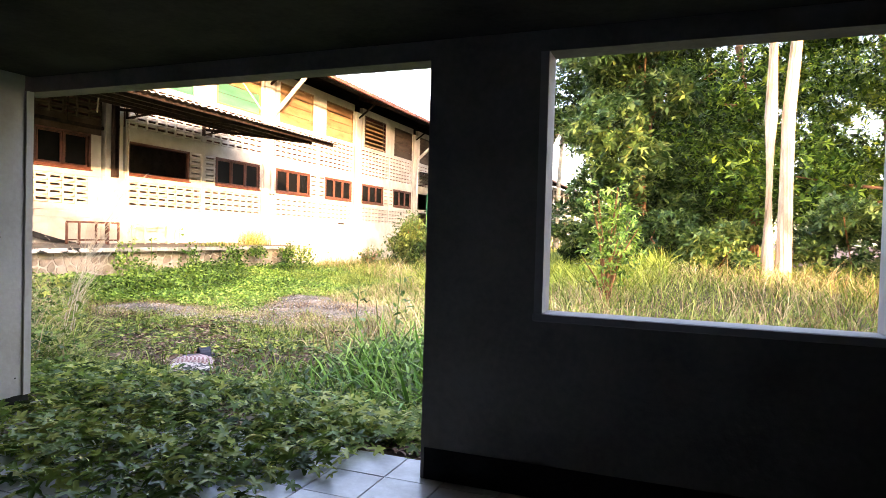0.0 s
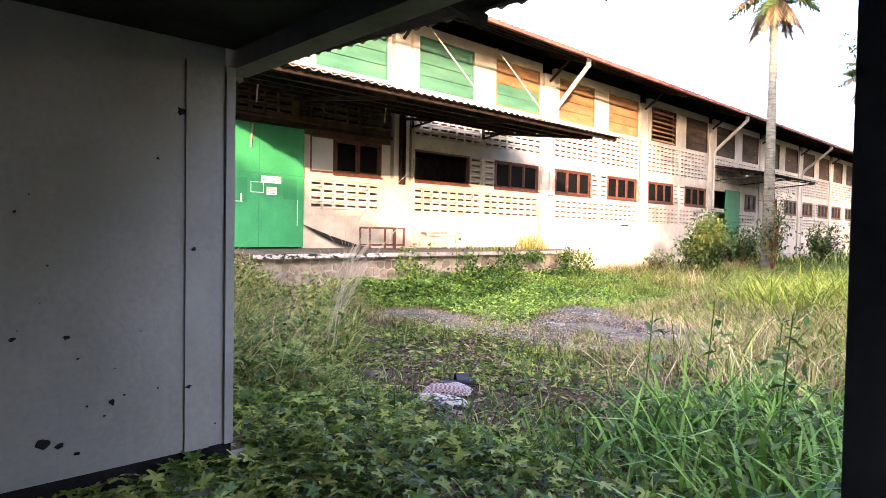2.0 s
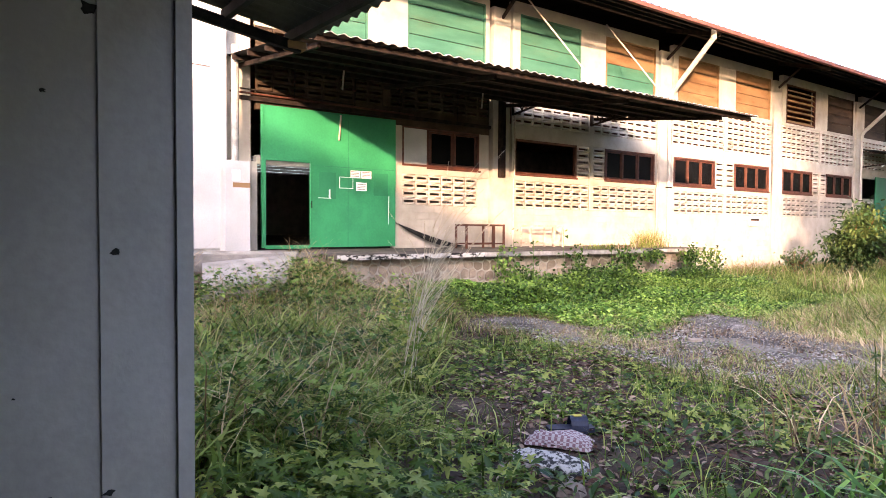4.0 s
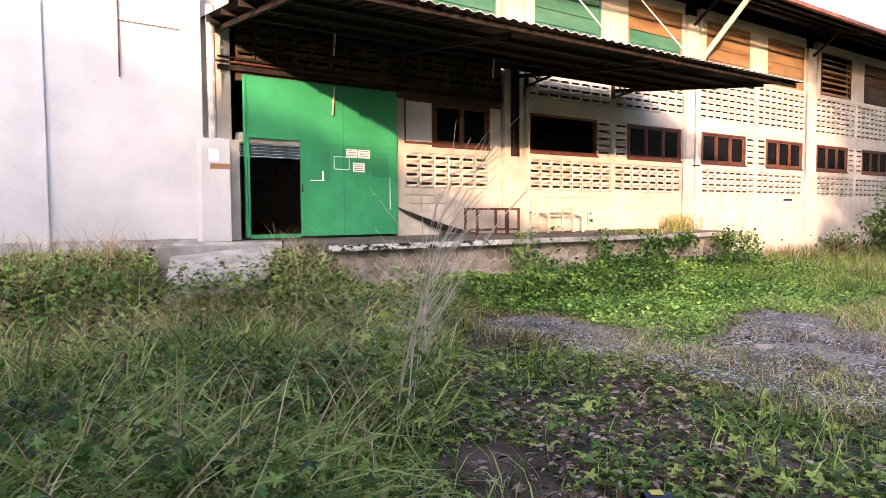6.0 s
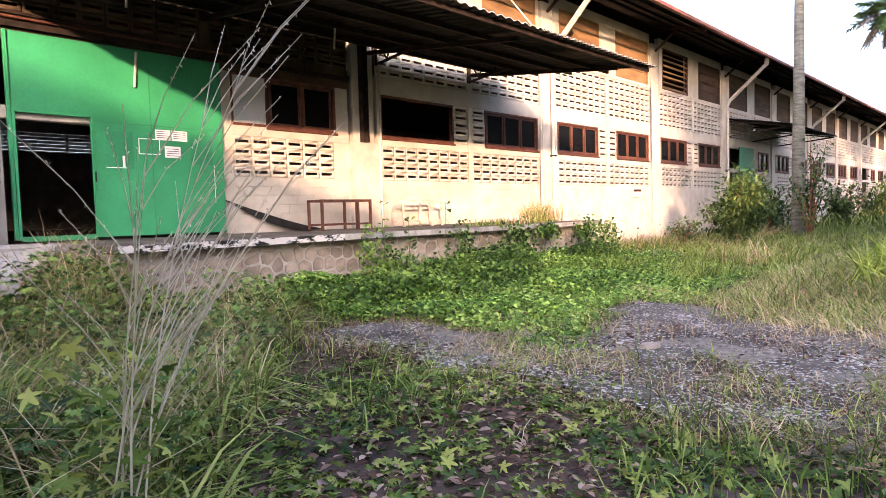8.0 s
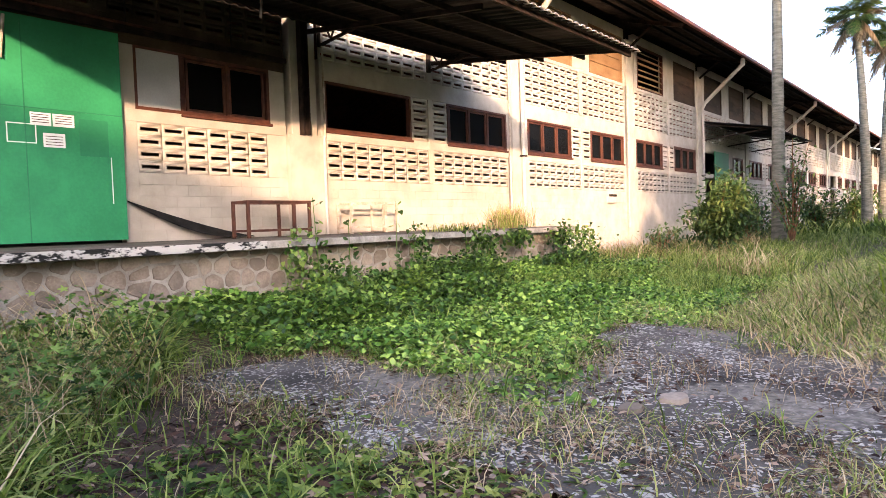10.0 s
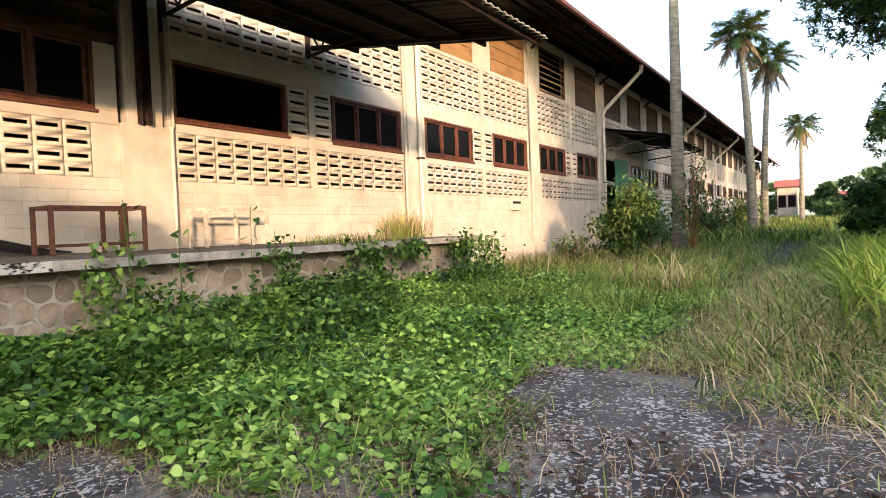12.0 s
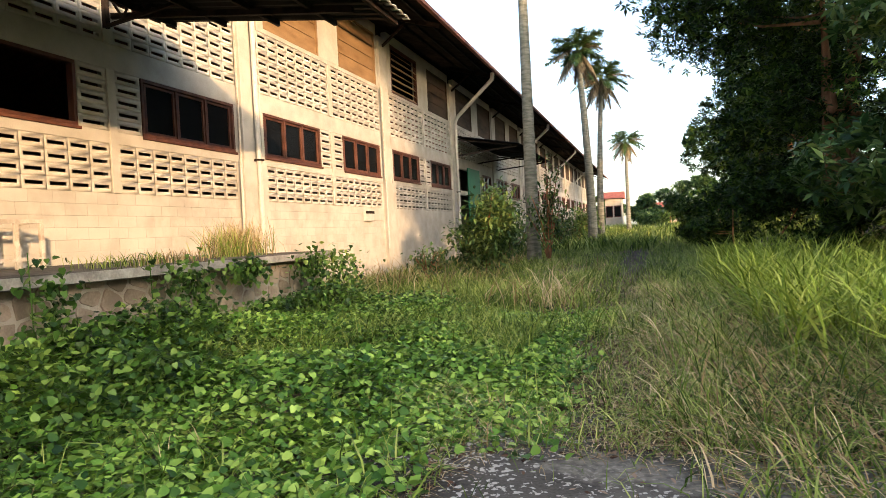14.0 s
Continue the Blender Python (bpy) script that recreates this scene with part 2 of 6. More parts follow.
def pavement_material():
    """Old asphalt with pale aggregate showing through and soil in its hollows."""
    m = surface("worn_asphalt", (0.031, 0.027, 0.023), (0.108, 0.097, 0.082), 1.5, 0.9, 1.0, 55, stain=(0.21, 0.19, 0.165), amount=0.75, stain_scale=0.8)
    nt = m.node_tree
    N, L = nt.nodes.new, nt.links.new
    bsdf = nt.nodes["Principled BSDF"]
    old = bsdf.inputs["Base Color"].links[0].from_socket
    geo = N("ShaderNodeNewGeometry")
    cells = N("ShaderNodeTexVoronoi")
    cells.inputs["Scale"].default_value, cells.inputs["Randomness"].default_value = 24, 1.0
    # the stones are uneven in outline and size
    wobble = N("ShaderNodeTexNoise")
    wobble.inputs["Scale"].default_value, wobble.inputs["Detail"].default_value = 19, 4
    L(geo.outputs["Position"], wobble.inputs["Vector"])
    bend = N("ShaderNodeVectorMath")
    bend.operation = "MULTIPLY_ADD"
    bend.inputs[1].default_value = (0.11, 0.11, 0.11)
    L(wobble.outputs["Color"], bend.inputs[0])
    L(geo.outputs["Position"], bend.inputs[2])
    L(bend.outputs[0], cells.inputs["Vector"])
    patch = N("ShaderNodeTexNoise")
    patch.inputs["Scale"].default_value, patch.inputs["Detail"].default_value = 2.2, 5
    L(geo.outputs["Position"], patch.inputs["Vector"])
    less = N("ShaderNodeMath")
    less.operation = "MULTIPLY_ADD"
    less.inputs[1].default_value, less.inputs[2].default_value = -0.85, 0.16
    L(patch.outputs["Fac"], less.inputs[0])
    both = N("ShaderNodeMath")
    L(cells.outputs["Distance"], both.inputs[0])
    L(less.outputs[0], both.inputs[1])
    ramp = N("ShaderNodeValToRGB")
    ramp.color_ramp.elements[0].position, ramp.color_ramp.elements[1].position = 0.02, 0.10
    ramp.color_ramp.elements[0].color, ramp.color_ramp.elements[1].color = (0.75, 0.75, 0.75, 1), (0, 0, 0, 1)
    L(both.outputs[0], ramp.inputs["Fac"])
    mix = N("ShaderNodeMixRGB")
    mix.inputs["Color2"].default_value = (0.60, 0.565, 0.505, 1)
    L(ramp.outputs["Color"], mix.inputs["Fac"])
    L(old, mix.inputs["Color1"])
    # patches skimmed with smoother pale cement
    skim = N("ShaderNodeTexNoise")
    skim.inputs["Scale"].default_value, skim.inputs["Detail"].default_value, skim.inputs["Roughness"].default_value = 0.62, 7, 0.62
    L(geo.outputs["Position"], skim.inputs["Vector"])
    edge = N("ShaderNodeValToRGB")
    edge.color_ramp.elements[0].position, edge.color_ramp.elements[1].position = 0.535, 0.575
    edge.color_ramp.elements[0].color, edge.color_ramp.elements[1].color = (0, 0, 0, 1), (0.8, 0.8, 0.8, 1)
    L(skim.outputs["Fac"], edge.inputs["Fac"])
    tone = N("ShaderNodeValToRGB")
    tone.color_ramp.elements[0].position, tone.color_ramp.elements[1].position = 0.35, 0.65
    tone.color_ramp.elements[0].color, tone.color_ramp.elements[1].color = (0.105, 0.094, 0.078, 1), (0.26, 0.235, 0.195, 1)
    L(wobble.outputs["Fac"], tone.inputs["Fac"])
    over = N("ShaderNodeMixRGB")
    L(edge.outputs["Color"], over.inputs["Fac"])
    L(mix.outputs["Color"], over.inputs["Color1"])
    L(tone.outputs["Color"], over.inputs["Color2"])
    L(over.outputs["Color"], bsdf.inputs["Base Color"])
    return m


ASPHALT = pavement_material()


def checked_material():
    """Woven cloth in pink and off-white squares."""
    m = bpy.data.materials.new("checked_cotton")
    m.use_nodes = True
    nt = m.node_tree
    tex = nt.nodes.new("ShaderNodeTexCoord")
    check = nt.nodes.new("ShaderNodeTexChecker")
    check.inputs["Scale"].default_value = 46
    check.inputs["Color1"].default_value, check.inputs["Color2"].default_value = (0.44, 0.39, 0.37, 1), (0.22, 0.12, 0.13, 1)
    nt.links.new(tex.outputs["Object"], check.inputs["Vector"])
    b = nt.nodes["Principled BSDF"]
    nt.links.new(check.outputs["Color"], b.inputs["Base Color"])
    b.inputs["Roughness"].default_value = 0.95
    return m


CHECKED = checked_material()

# ---- building blocks ----


def np_mesh(name, verts, faces):
    """A mesh from arrays: verts (n, 3), faces (m, k)."""
    me = bpy.data.meshes.new(name)
    verts, faces = np.asarray(verts, dtype=np.float32), np.asarray(faces, dtype=np.int32)
    me.vertices.add(len(verts))
    me.vertices.foreach_set("co", verts.ravel())
    me.loops.add(faces.size)
    me.loops.foreach_set("vertex_index", faces.ravel())
    me.polygons.add(len(faces))
    me.polygons.foreach_set("loop_start", np.arange(0, faces.size, faces.shape[1], dtype=np.int32))
    me.update(calc_edges=True)
    return me


def solid(*boxes, bevel=0.0):
    """A bmesh of boxes (x0, x1, y0, y1, z0, z1)."""
    bm = bmesh.new()
    for x0, x1, y0, y1, z0, z1 in boxes:
        v = [bm.verts.new((x, y, z)) for x in (x0, x1) for y in (y0, y1) for z in (z0, z1)]
        for f in ((0, 1, 3, 2), (4, 6, 7, 5), (0, 4, 5, 1), (2, 3, 7, 6), (0, 2, 6, 4), (1, 5, 7, 3)):
            bm.faces.new([v[i] for i in f])
    if bevel:
        bmesh.ops.bevel(bm, geom=bm.edges[:], offset=bevel, segments=1, affect="EDGES")
    return bm


def bar(bm, a, b, r, sides=8, r2=None):
    """Adds a round bar from a to b to bm."""
    a, b = Vector(a), Vector(b)
    q = (b - a).to_track_quat("Z", "Y")
    rings = []
    for p, rad in ((a, r), (b, r if r2 is None else r2)):
        rings.append([bm.verts.new(p + q @ Vector((math.cos(i * math.tau / sides) * rad, math.sin(i * math.tau / sides) * rad, 0))) for i in range(sides)])
    for i in range(sides):
        bm.faces.new((rings[0][i], rings[0][(i + 1) % sides], rings[1][(i + 1) % sides], rings[1][i]))
    bm.faces.new(rings[0][::-1])
    bm.faces.new(rings[1])
    return bm


def beam(bm, a, b, w, h):
    """Adds a square-edged beam from a to b to bm."""
    a, b = Vector(a), Vector(b)
    q = (b - a).to_track_quat("Z", "Y")
    ring = [[bm.verts.new(p + q @ Vector((sx * w / 2, sy * h / 2, 0))) for sx, sy in ((-1, -1), (1, -1), (1, 1), (-1, 1))] for p in (a, b)]
    for i in range(4):
        bm.faces.new((ring[0][i], ring[0][(i + 1) % 4], ring[1][(i + 1) % 4], ring[1][i]))
    bm.faces.new(ring[0][::-1])
    bm.faces.new(ring[1])
    return bm


def part(name, bm, material, parent=None, label=""):
    """Links a bmesh (or a ready mesh) as one mesh object under parent."""
    if isinstance(bm, bpy.types.Mesh):
        me = bm
    else:
        bmesh.ops.recalc_face_normals(bm, faces=bm.faces[:])
        me = bpy.data.meshes.new(name)
        bm.to_mesh(me)
        bm.free()
    if not me.materials:
        me.materials.append(material)
    ob = new(name, me)
    ob.parent = parent
    if label:
        tagged(ob, label=label)
    return ob


def structure(name, bm, material, label, category):
    return tagged(part(name, bm, material), label, category, kind="structure")


def thing(name, x, y, z, label, category, group="", turn=0.0):
    ob = new(name)
    ob.matrix_world = pose(x, y, z, 0, 0, turn)
    ob.empty_display_size = 0.2
    return tagged(ob, label, category, group)


def corrugated(x0, x1, y0, y1, z_at, along="y", pitch=0.09, depth=0.012, thick=0.004):
    """A corrugated sheet with ridges running along y (or x), its height from z_at(x, y)."""
    length = (x1 - x0) if along == "y" else (y1 - y0)
    n = max(4, int(length / pitch) * 4)
    V, F = [], []
    for i in range(n + 1):
        s = i / n
        lift = depth * math.sin(s * length / pitch * math.tau)
        for e in (0, 1):
            x, y = (x0 + s * length, (y0, y1)[e]) if along == "y" else ((x0, x1)[e], y0 + s * length)
            z = z_at(x, y) + lift
            V += [(x, y, z), (x, y, z + thick)]
    for i in range(n):
        a, b = 4 * i, 4 * (i + 1)
        F += [(a, a + 2, b + 2, b), (a + 1, b + 1, b + 3, a + 3), (a, b, b + 1, a + 1), (a + 2, a + 3, b + 3, b + 2)]
    return np_mesh("corrugated_sheet", V, F)


def smooth(v):
    v = np.clip(v, 0, 1)
    return v * v * (3 - 2 * v)


def ground_z(x, y):
    """The height of the ground: a bank of rubble at the room's doorway, a flat yard, rougher land beyond."""
    x, y = np.asarray(x, dtype=float), np.asarray(y, dtype=float)
    z = 0.03 + 0.30 * smooth((5.6 - y) / 2.6) * smooth((x + 8.5) / 3.0)
    z = z + 0.22 * smooth((-11.2 - x) / 1.2) * smooth((21 - y) / 3)
    z = z + 0.55 * smooth((-10.9 - x) / 2.4) * smooth((8.0 - y) / 1.0)
    z = z + 0.02 * np.sin(x * 1.7 + 0.6 * y) * np.sin(y * 1.3) * smooth((y - 4) / 2)
    z = z + 0.6 * smooth((y - 9.5) / 7) * smooth((x + 3.5) / 3.5)
    z = z + 0.9 * smooth((y - 70) / 60)
    return z

# ---- the warehouse ----
FX = -15.80                       # outer face of the long wall
BACK = FX - 0.18
BASE = 1.10                       # top of the loading platform
BAYS = [6.45 + 7.37 * i for i in range(14)]     # centre lines of the pilasters
GRID = 0.2                        # course height


def vent_mesh(name, w, h, d, slot_w, slot_h):
    """A hollow block: a slot goes right through it."""
    V = []
    for x in (0, -d):
        for a, b in ((w / 2, h / 2), (slot_w / 2, slot_h / 2)):
            V += [(x, -a, -b), (x, a, -b), (x, a, b), (x, -a, b)]
    F = []
    for i in range(4):
        j = (i + 1) % 4
        F += [(i, j, 4 + j, 4 + i), (8 + i, 12 + i, 12 + j, 8 + j), (4 + i, 4 + j, 12 + j, 12 + i), (i, 8 + i, 8 + j, j)]
    me = np_mesh(name, V, F)
    me.materials.append(WHITEWASH)
    return me


VENT = vent_mesh("vent_block", 0.385, 0.2, 0.030, 0.285, 0.056)
# vent block in the brown tone with canopy shade in its colour
VENT_SHADED = VENT.copy()
VENT_SHADED.materials.clear()
VENT_SHADED.materials.append(SHADED_BROWN_BLOCK)
bm = solid((-0.12, 0, -0.192, 0.192, -0.0985, 0.0985))
bmesh.ops.bevel(bm, geom=bm.edges[:], offset=0.0018, segments=1, affect="EDGES")
BLOCK = bpy.data.meshes.new("wall_block")
bm.to_mesh(BLOCK)
bm.free()
BLOCK.materials.append(WHITEWASH)


def lay(mesh, name, parent, y0, y1, z0, z1, x, width=0.385, bond=False):
    """Lays courses of one block mesh over a stretch of wall, each an object of its own."""
    n, rows = max(1, round((y1 - y0) / width)), max(1, round((z1 - z0) / GRID))
    for r in range(rows):
        for i in range(n):
            a, b = i, i + 1
            if bond and r % 2:
                a, b = i - 0.5, i + 0.5
                if i == 0:
                    a = 0
            ob = new(name, mesh)
            ob.parent = parent
            ob.location = (x + random.uniform(-0.0008, 0.0004), y0 + (a + b) / 2 * (y1 - y0) / n, z0 + (r + 0.5) * (z1 - z0) / rows)
            ob.scale = (1, (b - a) * (y1 - y0) / n / width, (z1 - z0) / rows / GRID)
            if bond and r % 2 and i == n - 1:
                end = new(name, mesh)
                end.parent = parent
                end.location = (x, y0 + (n - 0.25) * (y1 - y0) / n, z0 + (r + 0.5) * (z1 - z0) / rows)
                end.scale = (1, 0.5 * (y1 - y0) / n / width, (z1 - z0) / rows / GRID)


def lay_joined(name, parent, areas, x, width=0.385):
    """The same blocks in one mesh, for bays far off."""
    base = np.empty(len(VENT.vertices) * 3, dtype=np.float32)
    VENT.vertices.foreach_get("co", base)
    base = base.reshape(-1, 3)
    faces = np.array([p.vertices[:] for p in VENT.polygons])
    V, F, k = [], [], 0
    for y0, y1, z0, z1 in areas:
        n, rows = max(1, round((y1 - y0) / width)), max(1, round((z1 - z0) / GRID))
        for r in range(rows):
            for i in range(n):
                V.append(base * (1, (y1 - y0) / n / width, (z1 - z0) / rows / GRID) + (x, y0 + (i + 0.5) * (y1 - y0) / n, z0 + (r + 0.5) * (z1 - z0) / rows))
                F.append(faces + k)
                k += len(base)
    me = np_mesh(name, np.concatenate(V), np.concatenate(F))
    return tagged(part(name, me, WHITEWASH, parent), kind="stuff")


def window(index, y0, y1, z0, z1, lights=3, open_hole=False, label="brown wooden window with dark dusty panes in the block wall"):
    """A framed window set 4 cm into the wall, with upright bars and one pane a light."""
    w = tagged(new("window_%d" % index), label, "window", kind="structure")
    w.location = (FX, (y0 + y1) / 2, z0)
    hw, h, f = (y1 - y0) / 2, z1 - z0, 0.06
    part("window_frame", solid((-0.11, 0.015, -hw, hw, 0, f), (-0.11, 0.012, -hw, hw, h - f, h), (-0.11, 0.013, -hw, -hw + f, f, h - f), (-0.11, 0.013, hw - f, hw, f, h - f), bevel=0.006), BROWN_FRAME, w)
    part("window_sill", solid((-0.10, 0.05, -hw - 0.03, hw + 0.03, -0.05, -0.002), bevel=0.008), BROWN_FRAME, w)
    step = (2 * hw - 2 * f) / lights
    for i in range(lights):
        a = -hw + f + i * step
        if open_hole:
            continue
        if i:
            part("mullion", solid((-0.10, 0.006, a - 0.03, a + 0.03, f, h - f), bevel=0.005), BROWN_FRAME, w)
        sash = part("sash", solid((-0.085, -0.02, a + 0.035, a + 0.075, f + 0.01, h - f - 0.01), (-0.085, -0.02, a + step - 0.075, a + step - 0.035, f + 0.01, h - f - 0.01),
                           (-0.085, -0.022, a + 0.075, a + step - 0.075, f + 0.01, f + 0.05), (-0.085, -0.022, a + 0.075, a + step - 0.075, h - f - 0.05, h - f - 0.01)), BROWN_FRAME, w)
        part("pane", solid((-0.058, -0.052, a + 0.07, a + step - 0.07, f + 0.045, h - f - 0.045)), GLASS, sash)
    return w


def louvre(y0, y1, z0, z1, material, x=FX, boards=4, label="", tilted=False, lower=None):
    """A tall upper opening closed with horizontal boards, or with tilted slats standing open."""
    t = tagged(new("upper_shutter"), label or "row of horizontal boards closing an upper opening", "shutter", "upper shutters")
    t.location = (x, (y0 + y1) / 2, z0)
    hw, h = (y1 - y0) / 2, z1 - z0
    part("shutter_frame", solid((-0.10, 0.02, -hw, -hw + 0.05, 0, h), (-0.10, 0.02, hw - 0.05, hw, 0, h), (-0.10, 0.018, -hw + 0.05, hw - 0.05, 0, 0.05), (-0.10, 0.018, -hw + 0.05, hw - 0.05, h - 0.05, h)), material if not tilted else BROWN_FRAME, t)
    n = 7 if tilted else boards
    step = (h - 0.1) / n
    for i in range(n):
        z = 0.05 + i * step
        if tilted:
            bm = solid((-0.012, 0.012, -hw + 0.055, hw - 0.055, 0.0, step * 0.85))
            bmesh.ops.rotate(bm, verts=bm.verts[:], cent=(0, 0, 0), matrix=Matrix.Rotation(radians(-48 + random.uniform(-6, 6)), 3, "Y"))
            bmesh.ops.translate(bm, verts=bm.verts[:], vec=(0.0, 0, z))
            part("slat", bm, BROWN_BOARD, t)
        else:
            part("board", solid((-0.06 + random.uniform(-0.004, 0.004), -0.025, -hw + 0.052, hw - 0.052, z + 0.008, z + step - 0.008), bevel=0.004), lower if lower and i < 2 else material, t)
    return t


window_count = 0
for i, y in enumerate(BAYS[:-1]):
    near = i < 4
    door_bay = i % 4 == 0
    a, b = y + (0.42 if near else 0.36), y + 7.37 - 0.42
    mid = (a + b) / 2
    low = 0.0 if i > 1 else BASE
    boxes = []
    # upright pilaster, thicker below the ledge
    boxes += [(BACK, FX + 0.10, y - 0.42, y + 0.42, low, 3.04), (BACK, FX + 0.04, y - 0.30, y + 0.30, 3.04, 7.78)]
    # beams running along the bay
    boxes += [(BACK, FX + 0.015, a, b, 3.0, 3.2), (BACK, FX + 0.004, a, b, 4.2, 4.62), (BACK, FX + 0.02, a, b, 6.02, 6.13), (BACK, FX + 0.01, a, b, 7.76, 8.10)]
    vents_up = [(a, mid - 0.1, 4.62, 6.02), (mid + 0.1, b, 4.62, 6.02)]
    boxes += [(BACK, FX + 0.03, mid - 0.1, mid + 0.1, 4.62, 6.02)]
    vents_low, plain = [], []
    if door_bay:
        boxes += [(BACK, FX + 0.01, a + 3.5, a + 3.74, BASE, 4.2), (BACK, FX + 0.002, b - 0.35, b, 3.2, 4.2)]
        vents_low = [(a + 3.74, b - 0.42, 2.2, 3.0)]
        boxes += [(BACK, FX + 0.005, b - 0.42, b, 2.2, 3.0)]
        plain = [(a + 3.74, b, BASE, 2.2)]
        windows = [(11.37 - 6.45 + y, 13.06 - 6.45 + y, 2)]
        boxes += [(BACK, FX - 0.02, a + 3.74, windows[0][0], 3.2, 4.2), (BACK, FX + 0.002, windows[0][1], b - 0.35, 3.2, 4.2)]
    else:
        boxes += [(BACK, FX + 0.03, mid - 0.08, mid + 0.08, 2.2, 4.2)]
        wl, wr = (a + 0.10, a + 2.62), (b - 2.62, b - 0.12)
        windows = [(wl[0], wl[1], 3), (wr[0], wr[1], 3)]
        boxes += [(BACK, FX, a, wl[0], 3.2, 4.2), (BACK, FX, wr[1], b, 3.2, 4.2)]
        vents_low = [(a + 0.12, mid - 0.08, 2.2, 3.0), (mid + 0.08, b - 0.12, 2.2, 3.0)]
        boxes += [(BACK, FX, a, a + 0.12, 2.2, 3.0), (BACK, FX, b - 0.12, b, 2.2, 3.0)]
        vents_up += [(wl[1] + 0.02, mid - 0.08, 3.2, 4.2), (mid + 0.08, wr[0] - 0.02, 3.2, 4.2)]
        plain = [(a, b, low, 2.2)]
    # upper openings between piers
    up = [(a + 0.28, mid - 0.52), (mid + 0.62, b - 0.16)]
    boxes += [(BACK, FX + 0.012, a, up[0][0], 6.13, 7.76), (BACK, FX + 0.012, up[0][1], up[1][0], 6.13, 7.76), (BACK, FX + 0.012, up[1][1], b, 6.13, 7.76)]
    if not near:
        boxes += [(BACK, FX, p[0], p[1], p[2], p[3]) for p in plain]
    if near:
        w = structure("wall_bay_%d" % (i + 1), solid(boxes[0]), WHITEWASH, "cream whitewashed block wall with slotted vent courses", "wall")
        for k, bx in enumerate(boxes[1:]):
            part("pilaster" if k == 0 else "beam" if k < 5 else "pier", solid(bx, bevel=0.008), SHADED_BROWN_BLOCK if i == 0 and bx[4] >= 4.2 and bx[5] <= 6.02 else WHITEWASH, w)
    else:
        w = structure("wall_bay_%d" % (i + 1), solid(*boxes), WHITEWASH, "cream whitewashed block wall with slotted vent courses", "wall")
    if near:
        for v in vents_up + vents_low:
            lay(VENT_SHADED if i == 0 and v[2] > 4.2 else VENT, "vent_block", w, *v, FX)
        for p in plain:
            if i < 3:
                lay(BLOCK, "wall_block", w, *p, FX, bond=True)
                boxes_back = solid((BACK, FX - 0.10, p[0], p[1], p[2], p[3]))
                part("block_backing", boxes_back, WHITEWASH, w)
            else:
                part("block_backing", solid((BACK, FX, *p)), WHITEWASH, w)
    else:
        lay_joined("vent_blocks", w, vents_up + vents_low, FX)
    for wy0, wy1, lights in windows:
        window_count += 1
        window(window_count, wy0, wy1, 3.2, 4.2, lights, open_hole=(i == 1 and wy0 < mid),
               label="brown wooden window frame standing open without glass" if (i == 1 and wy0 < mid) else "brown wooden window with dark dusty panes in the block wall")
    for k, (u0, u1) in enumerate(up):
        n = 2 * i + k
        if n <= 2:
            louvre(u0, u1, 6.13, 7.76, GREEN_BOARD, label="faded green boards closing an upper opening")
        elif n == 6:
            louvre(u0, u1, 6.13, 7.76, BROWN_BOARD, tilted=True, label="brown tilted slats standing open in an upper opening")
        elif n > 6:
            louvre(u0, u1, 6.13, 7.76, SHADED_BOARD, label="brown boards in a shaded tone closing an upper opening")
        elif n == 3:
            louvre(u0, u1, 6.13, 7.76, BROWN_BOARD, lower=GREEN_BOARD, label="brown boards over green boards in an upper opening")
        else:
            louvre(u0, u1, 6.13, 7.76, BROWN_BOARD, label="weathered brown boards closing an upper opening")

# white end of the building beside the door
END_X = -15.42
structure("wall_white_end", solid((-15.9, END_X, -14.0, 6.14, 1.16, 8.1), (END_X, END_X + 0.05, 3.2, 3.70, 1.16, 8.1)), WHITE_WALL, "plain white plastered end wall in the shade", "wall")
structure("plinth_white_end", solid((-15.9, END_X - 0.03, -14.0, 6.14, -0.2, 1.155), (END_X - 0.03, END_X + 0.06, 3.15, 3.72, -0.2, 1.155)), GREY_PLINTH, "grey concrete plinth under the white wall", "plinth")
pier = thing("gate_pier", -15.27, 6.27, BASE, "low white plastered pier with a tan strip beside the green door", "pier")
part("pier_body", solid((-0.19, 0.19, -0.26, 0.26, 0, 1.87), bevel=0.012), WHITE_WALL, pier)
part("strip", solid((0.19, 0.196, -0.10, 0.255, 1.32, 1.42)), BROWN_BOARD, pier, "tan wooden strip")
part("notice", solid((0.19, 0.194, -0.12, 0.05, 1.46, 1.68)), PAPER, pier, "pale torn notice")

# jamb beside the sliding door
structure("wall_door_jamb", solid((BACK, FX + 0.003, 6.6, 6.71, BASE, 4.2)), WHITEWASH, "cream plaster door jamb", "wall")

